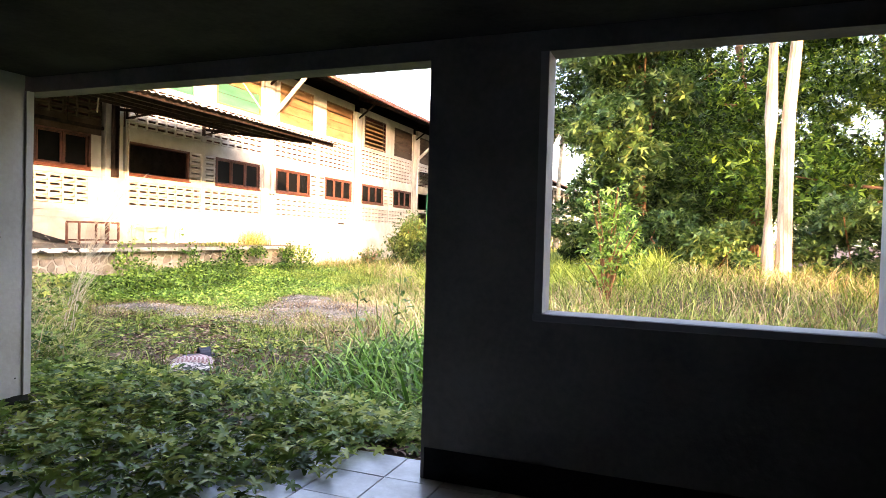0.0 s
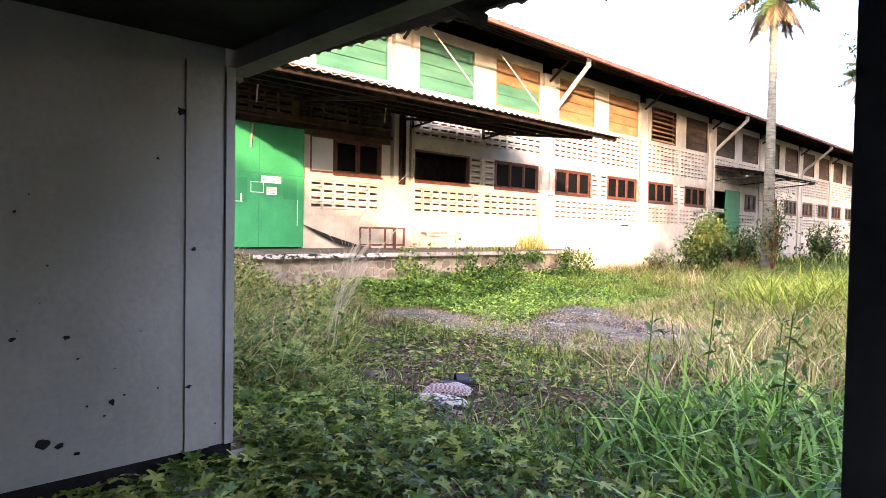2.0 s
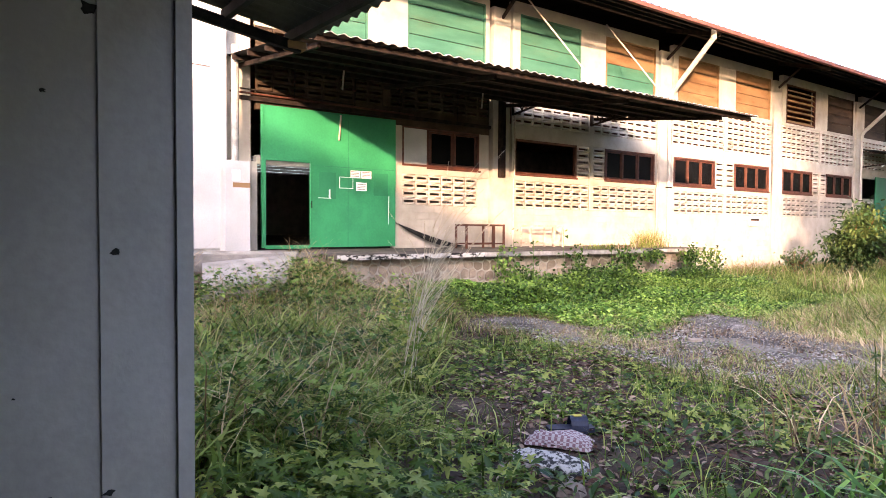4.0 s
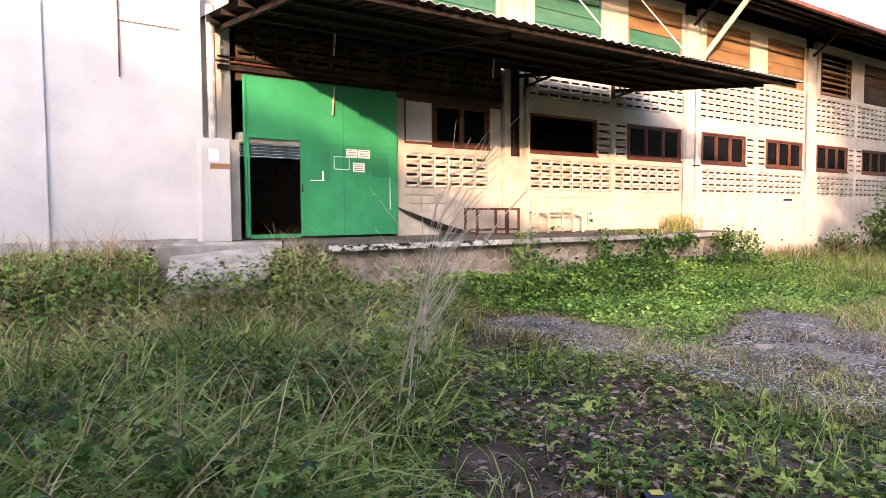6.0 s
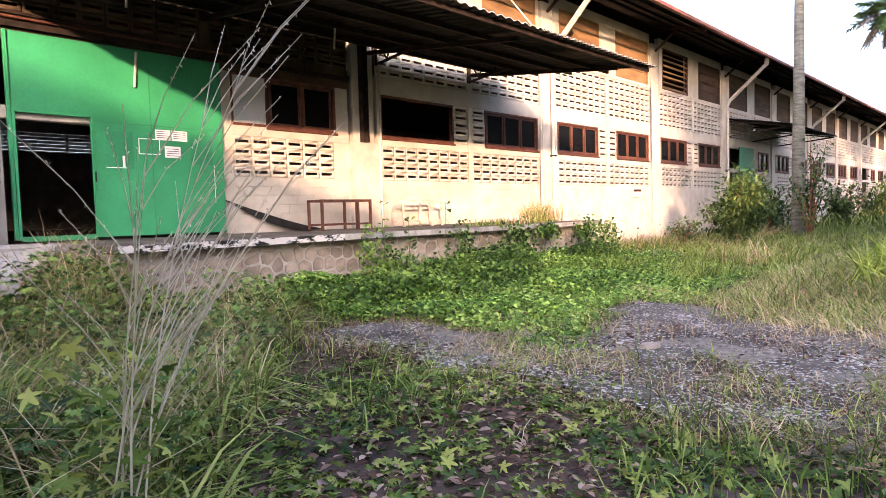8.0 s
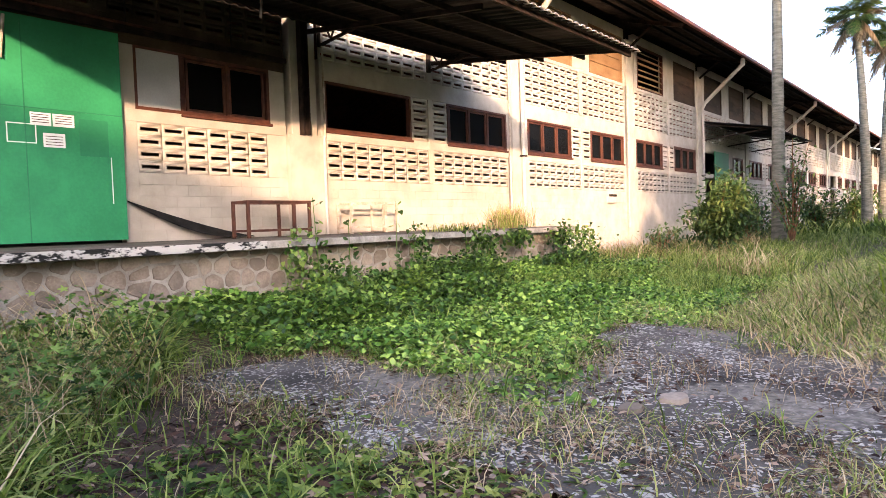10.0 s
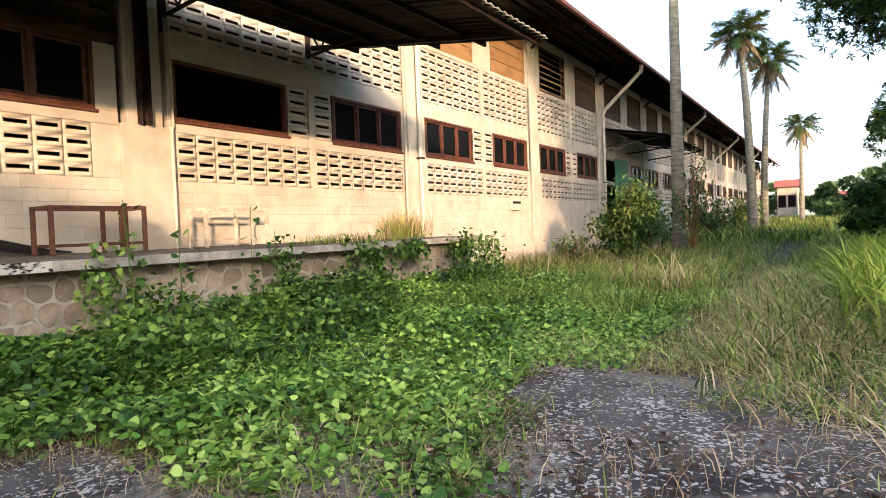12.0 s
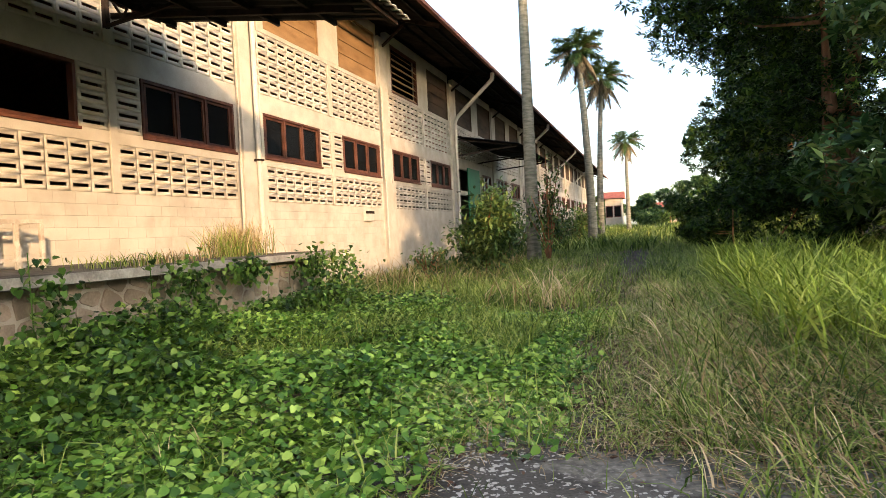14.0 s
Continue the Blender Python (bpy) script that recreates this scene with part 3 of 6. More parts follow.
# sliding door with its wicket standing open
door = tagged(new("door_1"), "tall green painted steel sliding door with an open wicket", "door", kind="structure")
door.location = (FX + 0.05, 0, BASE)
DY0, DY1, WY0, WY1, DH, WH = 6.96, 10.36, 7.06, 8.10, 3.20, 1.99
part("door_leaf", solid((0, 0.045, DY0, WY0, 0.05, DH), (0, 0.045, WY1, DY1, 0.05, DH), (0, 0.045, WY0, WY1, WH, DH), (0, 0.045, WY0, WY1, 0.02, 0.10)), GREEN_STEEL, door)
part("edge_bar", solid((0.045, 0.075, DY0, DY0 + 0.05, 0.05, DH), (0.045, 0.07, WY0 - 0.045, WY0, 0.08, WH), (0.045, 0.07, WY1, WY1 + 0.04, 0.08, WH), (0.045, 0.068, WY0, WY1, WH, WH + 0.04), bevel=0.004), GREEN_STEEL, door)
part("seam", solid((0.045, 0.049, 9.05, 9.065, 0.05, DH), (0.045, 0.049, 8.12, 10.36, 1.93, 1.945)), GREEN_PATCH, door)
part("repaint_patch", solid((0.0455, 0.0475, 8.32, 8.74, 1.18, 1.80), (0.0455, 0.0475, 9.74, 10.14, 1.30, 1.84)), GREEN_PATCH, door, "darker green repainted square")
part("notice", solid((0.0455, 0.049, 9.12, 9.38, 1.70, 1.88)), PAPER, door, "white paper notice")
part("notice", solid((0.0455, 0.049, 9.40, 9.68, 1.70, 1.88)), PAPER, door, "pinkish paper notice")
part("notice", solid((0.0455, 0.049, 9.27, 9.55, 1.40, 1.60)), PAPER, door, "white paper notice")
for k in range(4):
    part("text_line", solid((0.049, 0.0495, 9.14, 9.35, 1.74 + 0.035 * k, 1.75 + 0.035 * k)), BROWN_FRAME, door)
    part("text_line", solid((0.049, 0.0495, 9.43, 9.65, 1.74 + 0.035 * k, 1.75 + 0.035 * k)), BROWN_FRAME, door)
    part("text_line", solid((0.049, 0.0495, 9.30, 9.52, 1.43 + 0.04 * k, 1.44 + 0.04 * k)), BROWN_FRAME, door)
part("chalk_outline", solid((0.046, 0.0485, 8.83, 9.19, 1.70, 1.715), (0.046, 0.0485, 8.83, 9.19, 1.44, 1.455), (0.046, 0.0485, 8.83, 8.845, 1.455, 1.70), (0.046, 0.0485, 9.175, 9.19, 1.455, 1.70)), PAPER, door, "white painted outline")
part("chalk_mark", solid((0.046, 0.0485, 8.30, 8.62, 1.19, 1.205), (0.046, 0.0485, 8.56, 8.60, 1.21, 1.40), (0.046, 0.0485, 10.16, 10.175, 0.6, 1.3)), PAPER, door, "white paint mark")
part("handle", solid((0.045, 0.085, 8.115, 8.135, 0.95, 1.12), bevel=0.004), DARK_STEEL, door, "steel pull handle")
rail = tagged(new("door_track"), "rusty steel door track with conduits above the green door", "track")
rail.location = (FX, 0, 4.36)
part("track", solid((0.02, 0.10, 6.5, 13.4, 0.0, 0.09)), DARK_STEEL, rail)
part("conduit", bar(bmesh.new(), (0.06, 6.3, 0.16), (0.06, 10.9, 0.13), 0.022), RUST_STEEL, rail)
part("conduit", bar(bmesh.new(), (0.08, 6.5, 0.24), (0.07, 9.2, 0.19), 0.016), DARK_STEEL, rail)
part("drop_pipe", bar(bmesh.new(), (0.1, 8.87, -0.1), (0.14, 8.80, -0.70), 0.022), PALE_STEEL, rail, "pale hanging pipe stub")

for k, cy_ in enumerate((7.75, 9.26, 10.5, 12.3)):
    p = thing("conduit_pipe", FX, cy_, 4.38, "thin dark conduit running up the vent wall", "pipe", "wall conduits")
    part("pipe", bar(bmesh.new(), (0.03, 0, 0), (0.03, 0.02, 1.15), 0.014, 6), DARK_STEEL, p)
    part("clip", solid((0.0, 0.05, -0.025, 0.03, 0.5, 0.53)), RUST_STEEL, p)

# the second gate far along, under its own canopy
door2 = tagged(new("door_2"), "tall green sliding door of a far bay in a shaded tone", "door", kind="structure")
door2.location = (FX + 0.05, 29.48, BASE)
# darker green puts the trees' shade into this leaf's colour
part("door_leaf", solid((0, 0.045, 8.3, DY1, 0.0, DH)), GREEN_PATCH, door2)

# white blank panel beside the first window
panel = tagged(new("blank_panel"), "white blank board closing half a window", "panel")
panel.location = (FX - 0.02, 10.98, 3.2)
part("board", solid((0, 0.03, -0.34, 0.36, 0.05, 0.96), bevel=0.004), WHITE_WALL, panel)
part("trim", solid((0, 0.045, -0.38, -0.34, 0, 1.0), (0, 0.045, 0.36, 0.39, 0, 1.0), (0, 0.044, -0.34, 0.36, 0.96, 1.0), (0, 0.044, -0.34, 0.36, 0, 0.05)), BROWN_FRAME, panel)

# downpipes on the pilasters, bent out to the gutter
EAVE_X, EAVE_Z = -13.62, 8.02
for y in [BAYS[i] + 0.05 for i in (2, 4, 6, 8, 10, 12)]:
    p = thing("downpipe", FX, y, 0, "white plastic downpipe bent out to the roof gutter", "downpipe", "downpipes")
    bm = bar(bmesh.new(), (0.16, 0, 0.1), (0.16, 0, 6.2), 0.055, 10)
    part("upright", bm, PIPE_WHITE, p)
    part("elbow", bar(bmesh.new(), (0.16, 0, 6.15), (0.30, 0, 6.42), 0.065, 10), PIPE_WHITE, p)
    part("sloping_pipe", bar(bmesh.new(), (0.28, 0, 6.38), (1.98, -0.35, 7.72), 0.085, 10), PIPE_WHITE, p)
    part("outlet", bar(bmesh.new(), (1.97, -0.35, 7.66), (2.0, -0.35, 7.98), 0.09, 10), PIPE_WHITE, p)
    part("clip", solid((0.08, 0.235, -0.08, 0.08, 3.06, 3.10)), DARK_STEEL, p)
for y in (14.20, 20.62, 28.1):
    p = thing("conduit_pipe", FX + 0.04, y, 0.9, "thin grey pipe fixed up the wall", "pipe")
    part("pipe", bar(bmesh.new(), (0.10, 0, 0.0), (0.10, 0, 2.15), 0.028), PIPE_WHITE, p)
    part("upper_pipe", bar(bmesh.new(), (0.06, 0.06, 2.15), (0.06, 0.06, 5.2), 0.022), PALE_STEEL, p)
post = thing("steel_post", FX + 0.07, 13.75, 3.04, "dark steel channel fixed to the pilaster under the canopy", "post")
part("web", solid((0, 0.02, -0.08, 0.08, 0, 2.4)), DARK_STEEL, post)
part("flange", solid((0.02, 0.14, -0.085, -0.07, 0, 2.4)), DARK_STEEL, post)
part("flange", solid((0.02, 0.14, 0.07, 0.085, 0, 2.4)), DARK_STEEL, post)
post = thing("drain_post", -15.36, 6.30, 2.99, "grey drainpipe rising from the low pier", "pipe")
part("pipe", bar(bmesh.new(), (0, 0, 0), (0, 0, 2.4), 0.075, 10), GREY_PLINTH, post)
hatch = thing("meter_box", FX, 26.85, 1.78, "small white meter box on the block wall", "box")
part("box_body", solid((0, 0.10, -0.27, 0.27, 0, 0.28), bevel=0.01), PIPE_WHITE, hatch)
part("box_lid", solid((0.10, 0.12, -0.29, 0.29, 0.22, 0.30), bevel=0.005), DARK_STEEL, hatch)

# long roof with a deep eave, its shade put into the sheet colour
RISE = 0.33


def roof_z(x, y):
    return EAVE_Z + (EAVE_X - x) * RISE


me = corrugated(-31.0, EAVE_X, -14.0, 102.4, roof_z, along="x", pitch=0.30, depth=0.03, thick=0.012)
tagged(part("roof_sheet", me, ROOF_DARK), "corrugated roof toned near black for the shade under its deep eave", "roof", kind="structure")
structure("eave_fascia", solid((EAVE_X - 0.02, EAVE_X + 0.10, -14.0, 102.4, EAVE_Z - 0.15, EAVE_Z - 0.04)), ROOF_SKIN, "rust-red gutter along the eave", "gutter")
# purlins coloured near black to carry the eave's shade
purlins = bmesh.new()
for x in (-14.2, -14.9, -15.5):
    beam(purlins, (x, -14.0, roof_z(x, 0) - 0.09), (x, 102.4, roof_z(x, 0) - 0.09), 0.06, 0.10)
structure("eave_purlins", purlins, NEAR_BLACK, "dark purlins under the eave", "trim")
for y in BAYS:
    r = thing("eave_bracket", FX, y, 7.4, "dark timber bracket under the eave", "bracket", "eave brackets")
    part("arm", beam(bmesh.new(), (0.02, 0, 1.10), (2.05, 0, 0.46), 0.08, 0.14), DARK_STEEL, r)
    part("strut", beam(bmesh.new(), (0.04, 0, 0.1), (0.9, 0, 0.72), 0.06, 0.08), DARK_STEEL, r)
# closed shell behind the wall
slats = [(-46.0, -45.8, 9.0, 23.0, 5.4 + 0.2 * k, 5.574 + 0.2 * k) for k in range(6)] + [(-46.02, -45.78, y - 0.08, y + 0.08, 5.4, 6.6) for y in (11.0, 13.5, 16.0, 18.5, 21.0)]
structure("wall_back", solid((-46.0, -45.8, -14.0, 9.0, 0, 8.84), (-46.0, -45.8, 23.0, 102.4, 0, 8.84), (-46.0, -45.8, 9.0, 23.0, 0, 5.4), (-46.0, -45.8, 9.0, 23.0, 6.6, 8.84), *slats), ROOM_DARK, "far inner wall of the hall", "wall")
def gable(name, y0, y1):
    """An end wall that follows the two roof slopes."""
    bm = bmesh.new()
    outline = [(-45.9, 0), (-15.95, 0), (-15.95, 8.62), (-31.0, 13.6), (-45.9, 8.7)]
    ends = [[bm.verts.new((x, y, z)) for x, z in outline] for y in (y0, y1)]
    bm.faces.new(ends[0])
    bm.faces.new(ends[1][::-1])
    for k in range(5):
        bm.faces.new((ends[0][k], ends[1][k], ends[1][(k + 1) % 5], ends[0][(k + 1) % 5]))
    structure(name, bm, ROOM_DARK, "gabled end wall of the hall", "wall")


gable("wall_hall_south", -14.0, -13.8)
gable("wall_hall_north", 102.2, 102.4)
# floor coloured near black to stand for the unlit hall
structure("hall_floor", solid((-46.0, BACK, -14.0, 102.4, 0.9, 1.08)), NEAR_BLACK, "concrete floor in a near-black tone that keeps the hall dark", "floor")
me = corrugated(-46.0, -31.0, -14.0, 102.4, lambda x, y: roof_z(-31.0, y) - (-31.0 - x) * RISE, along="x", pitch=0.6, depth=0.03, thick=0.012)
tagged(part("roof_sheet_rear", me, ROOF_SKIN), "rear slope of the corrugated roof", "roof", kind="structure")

# ---- loading platform and canopy ----
PX, PEND, PSTART = -12.75, 18.9, 7.5
structure("platform_core", solid((FX + 0.002, PX - 0.22, PSTART, PEND, -0.2, BASE - 0.12)), MORTAR, "mortar-set stone retaining wall of the platform", "wall")
structure("platform_slab", solid((FX + 0.002, PX, PSTART - 0.1, PEND + 0.05, BASE - 0.12, BASE), bevel=0.02), PLATFORM, "cracked concrete loading platform with black mould on its edge", "floor")
core = bpy.data.objects["platform_core"]
rng = random.Random(5)


def clip_cell(poly, mid, out):
    """Keep the side of a convex outline that lies before the line through mid, facing out."""
    kept = []
    for p, q in zip(poly, poly[1:] + poly[:1]):
        dp, dq = (p - mid).dot(out), (q - mid).dot(out)
        if dp <= 0:
            kept.append(p)
        if dp * dq < 0:
            kept.append(p.lerp(q, dp / (dp - dq)))
    return kept


# irregular field stones fitted tightly to one another
seeds = []
for row in range(6):
    y = PSTART - 0.2 + rng.uniform(0, 0.2)
    while y < PEND + 0.2:
        seeds.append(Vector((y, -0.02 + 0.20 * row + rng.uniform(-0.075, 0.075))))
        y += rng.uniform(0.17, 0.36)
for sd in seeds:
    cell = [Vector((PSTART, -0.1)), Vector((PEND, -0.1)), Vector((PEND, BASE - 0.125)), Vector((PSTART, BASE - 0.125))]
    gap = rng.uniform(0.009, 0.018)
    for other in seeds:
        d = other - sd
        if 0 < d.length < 0.9 and cell:
            cell = clip_cell(cell, sd + d * 0.5 - d.normalized() * gap, d)
    if len(cell) < 3:
        continue
    mid = sum(cell, Vector((0, 0))) / len(cell)
    if max((p - mid).length for p in cell) < 0.05:
        continue
    worn = []
    for p, q in zip(cell, cell[1:] + cell[:1]):
        worn += [p.lerp(q, 0.2), p.lerp(q, 0.8)]
    bm = bmesh.new()
    deep = rng.uniform(0.010, 0.020)
    low_ = [bm.verts.new((-0.01, p.x - mid.x, p.y - mid.y)) for p in worn]
    top_ = [bm.verts.new((deep * rng.uniform(0.88, 1.0), (p.x - mid.x) * 0.94, (p.y - mid.y) * 0.93)) for p in worn]
    crest = bm.verts.new((deep, rng.uniform(-0.02, 0.02), rng.uniform(-0.02, 0.02)))
    k = len(worn)
    for j in range(k):
        bm.faces.new((low_[j], low_[(j + 1) % k], top_[(j + 1) % k], top_[j]))
        bm.faces.new((top_[j], top_[(j + 1) % k], crest))
    me = bpy.data.meshes.new("wall_stone")
    bm.to_mesh(me)
    bm.free()
    me.materials.append(STONE)
    ob = new("wall_stone", me)
    ob.parent = core
    ob.location = (PX - 0.219, mid.x, mid.y)
structure("platform_edge", solid((PX - 0.01, PX + 0.006, PSTART - 0.08, 10.9, BASE - 0.112, BASE - 0.012), bevel=0.003), EDGE_MOULD, "white paint flaking under black mould on the platform edge", "trim")
structure("platform_edge_far", solid((PX - 0.01, PX + 0.006, 10.9, PEND + 0.03, BASE - 0.112, BASE - 0.012), bevel=0.003), EDGE_PALE, "pale stained concrete edge of the platform", "trim")

# concrete ramp up to the door
bm = bmesh.new()
lo, hi = [(-11.9, 4.8, 0.56), (-12.1, 6.2, 0.62)], [(-14.4, 5.4, BASE + 0.05), (-13.7, 7.0, BASE + 0.03)]
q = [Vector(p) for p in (lo[0], lo[1], hi[1], hi[0])]
topv = [bm.verts.new(p) for p in q]
botv = [bm.verts.new((p.x, p.y, -0.2)) for p in q]
bm.faces.new(topv)
for i in range(4):
    bm.faces.new((topv[i], botv[i], botv[(i + 1) % 4], topv[(i + 1) % 4]))
structure("ramp", bm, RAMP, "pale broken concrete ramp half buried in weeds", "ramp")
structure("door_apron", solid((FX + 0.002, -13.6, 5.0, PSTART - 0.102, -0.2, BASE - 0.004)), CONCRETE, "concrete landing before the door", "floor")

CY0, CY1, CX, CZ0, CZ1 = 6.2, 18.5, -10.95, 5.25, 4.55     # canopy: ends, outer edge, heights at wall and edge


def canopy_z(x, y):
    return CZ1 + (CX - x) / (CX - FX) * (CZ0 - CZ1)


canopy = tagged(new("canopy"), "long corrugated steel canopy over the loading platform", "canopy")
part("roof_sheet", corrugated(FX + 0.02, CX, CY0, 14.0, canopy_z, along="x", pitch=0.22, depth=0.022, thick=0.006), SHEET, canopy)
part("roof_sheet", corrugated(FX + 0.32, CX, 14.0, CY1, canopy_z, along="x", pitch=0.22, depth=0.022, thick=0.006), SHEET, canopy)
# thin strip along the front edge, sunlight put into its pale colour
part("sheet_edge", corrugated(CX - 0.10, CX + 0.012, CY0, CY1, lambda x, y: canopy_z(x, y) + 0.012, along="x", pitch=0.22, depth=0.022, thick=0.005), SHEET_EDGE, canopy, "pale sheet edge in a sunlit tone")
for k in range(5):
    x = FX + 0.6 + k * (CX - FX - 0.78) / 4
    part("purlin", beam(bmesh.new(), (x, CY0, canopy_z(x, 0) - 0.07), (x, CY1 - 0.1, canopy_z(x, 0) - 0.07), 0.05, 0.09), DARK_STEEL, canopy)
for y in (6.5, 10.1, 13.95, 17.6):
    part("rafter", beam(bmesh.new(), (FX + 0.02, y, canopy_z(FX, 0) - 0.17), (CX - 0.5, y, canopy_z(CX - 0.5, 0) - 0.12), 0.06, 0.09), DARK_STEEL, canopy)
for y in (14.25, 17.45):
    t = tagged(new("canopy_truss"), "dark welded steel truss bracket under the canopy", "bracket", "canopy trusses")
    t.location = (FX + 0.03, y, 0)
    part("wall_leg", beam(bmesh.new(), (0.03, 0, 4.84), (0.03, 0, 5.42), 0.07, 0.09), DARK_STEEL, t)
    part("top_chord", beam(bmesh.new(), (0.05, 0, 5.38), (2.25, 0, 5.22), 0.05, 0.05), DARK_STEEL, t)
    part("bottom_chord", beam(bmesh.new(), (0.05, 0, 4.87), (2.25, 0, 5.10), 0.05, 0.05), DARK_STEEL, t)
    for k in range(4):
        x = 0.1 + 0.5 * k
        part("diagonal", beam(bmesh.new(), (x, 0, 5.37 - 0.07 * x), (x + 0.28, 0, 4.89 + 0.10 * (x + 0.28)), 0.03, 0.03), DARK_STEEL, t)
        part("diagonal", beam(bmesh.new(), (x + 0.28, 0, 4.89 + 0.10 * (x + 0.28)), (x + 0.5, 0, 5.37 - 0.07 * (x + 0.5)), 0.03, 0.03), DARK_STEEL, t)
for k, (y, z) in enumerate(((8.2, 4.75), (11.9, 4.77))):
    h = thing("hanging_strip", -14.2, y, z, "pale torn strip hanging under the canopy", "strip")
    part("strip", bar(bmesh.new(), (0, 0, -0.25), (0.02, 0.03, 0.25), 0.02, 5), PALE_STEEL, h)
for (ya, za, yb, zb) in ((14.4, 8.2, 15.4, 4.90), (17.8, 8.0, 18.3, 4.90)):
    s = thing("stay_rod", -15.0, 0, 0, "thin steel stay rod tying the canopy up to the eave", "rod", "stay rods")
    part("rod", bar(bmesh.new(), (-0.5, ya, za), (1.8, yb, zb), 0.022, 6), PALE_STEEL, s)

# second canopy, over the far gate
c2 = tagged(new("canopy"), "small sheet-metal canopy over a far gate", "canopy")
part("roof_sheet", corrugated(FX + 0.06, -12.9, 36.1, 44.5, lambda x, y: 5.55 - (x - FX) * 0.2, along="x", pitch=0.25, depth=0.022, thick=0.02), SHEET, c2)
for y in (36.3, 40.0, 44.2):
    part("rafter", beam(bmesh.new(), (FX, y, 4.7), (-13.0, y, 4.92), 0.06, 0.06), DARK_STEEL, c2)
    part("rafter", beam(bmesh.new(), (FX, y, 5.45), (-13.0, y, 4.92), 0.06, 0.06), DARK_STEEL, c2)

# ---- the dark room at the start ----
LX, FY, TOP = -4.10, 2.94, 2.48           # left wall face, front wall face, head of the openings
FLOOR = 0.36
structure("room_floor", solid((LX - 0.16, 4.2, -5.0, FY + 0.25, -0.1, FLOOR - 0.012)), CONCRETE, "concrete slab under the room", "floor")
floor_ob = bpy.data.objects["room_floor"]
tile_me = bpy.data.meshes.new("floor_tile")
bm = solid((-0.147, 0.147, -0.147, 0.147, -0.012, 0.0), bevel=0.002)
bm.to_mesh(tile_me)
bm.free()
tile_me.materials.append(TILE)
for i in range(14):
    for j in range(12):
        ob = new("floor_tile", tile_me)
        ob.parent = floor_ob
        ob.location = (LX + 0.16 + 0.3 * i, FY + 0.08 - 0.3 * j, FLOOR - 0.0005 * ((i * 7 + j * 3) % 5))
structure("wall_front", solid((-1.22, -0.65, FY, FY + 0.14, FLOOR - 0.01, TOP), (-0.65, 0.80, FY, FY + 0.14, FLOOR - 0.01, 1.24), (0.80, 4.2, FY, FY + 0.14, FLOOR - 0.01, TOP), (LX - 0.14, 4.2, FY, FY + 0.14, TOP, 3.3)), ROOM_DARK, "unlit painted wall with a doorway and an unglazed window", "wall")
structure("wall_left", solid((LX - 0.14, LX, -5.0, FY - 0.05, FLOOR + 0.10, TOP + 0.82), (LX - 0.145, LX + 0.012, FY - 0.26, FY - 0.13, FLOOR + 0.1, TOP), (LX - 0.15, LX + 0.02, FY - 0.05, FY - 0.002, FLOOR + 0.10, TOP)), ROOM_WHITE, "scuffed white painted wall with flaking holes", "wall")
structure("baseboard", solid((LX - 0.13, LX - 0.004, -5.0, FY - 0.002, FLOOR - 0.02, FLOOR + 0.10), (-1.20, 4.2, FY - 0.006, FY - 0.001, FLOOR, FLOOR + 0.16)), NEAR_BLACK, "black painted skirting", "baseboard")
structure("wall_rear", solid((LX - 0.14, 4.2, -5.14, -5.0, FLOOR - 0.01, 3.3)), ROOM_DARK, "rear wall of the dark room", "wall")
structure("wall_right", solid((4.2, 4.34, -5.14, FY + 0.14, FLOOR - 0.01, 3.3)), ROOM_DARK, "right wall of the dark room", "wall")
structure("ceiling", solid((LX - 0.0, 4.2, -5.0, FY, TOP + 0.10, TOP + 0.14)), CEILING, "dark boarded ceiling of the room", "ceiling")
wf = tagged(new("window_0"), "unglazed window opening with a thin pale frame", "window", kind="structure")
part("window_frame", solid((-0.655, -0.615, FY - 0.012, FY + 0.145, 1.245, TOP - 0.002), (0.765, 0.805, FY - 0.012, FY + 0.145, 1.245, TOP - 0.002)), ROOM_WHITE, wf)
part("window_sill", solid((-0.66, 0.81, FY - 0.018, FY + 0.155, 1.205, 1.243), bevel=0.005), ROOM_WHITE, wf)
# flaked holes in the left wall
rng = random.Random(11)
chips = [(2.66, 2.21, 0.034), (2.72, 1.51, 0.017), (2.70, 0.80, 0.02), (2.34, 0.78, 0.02), (2.05, 0.64, 0.035), (2.12, 0.62, 0.022)]
chips += [(rng.uniform(0.6, 2.85), rng.uniform(0.55, 2.0), rng.choice((0.005, 0.007, 0.010, 0.014))) for _ in range(46)]
for (y, z, s) in chips:
    bm = bmesh.new()
    k = 9
    ring = [bm.verts.new((0, s * rng.uniform(0.4, 1.3) * math.cos(j * math.tau / k), s * rng.uniform(0.3, 0.9) * math.sin(j * math.tau / k))) for j in range(k)]
    back = [bm.verts.new((0.003, v.co.y * 0.8, v.co.z * 0.8)) for v in ring]
    for j in range(k):
        bm.faces.new((ring[j], ring[(j + 1) % k], back[(j + 1) % k], back[j]))
    bm.faces.new(back)
    ob = part("paint_chip", bm, NEAR_BLACK, bpy.data.objects["wall_left"])
    ob.location = (LX + 0.001 + (0.0125 if FY - 0.27 <= y <= FY - 0.12 else 0), y, z)

# lean-to roof outside the doorway
def lean_z(x, y):
    return 3.36 + (-x - 4.0) * 0.055 + (5.1 - y) * 0.16


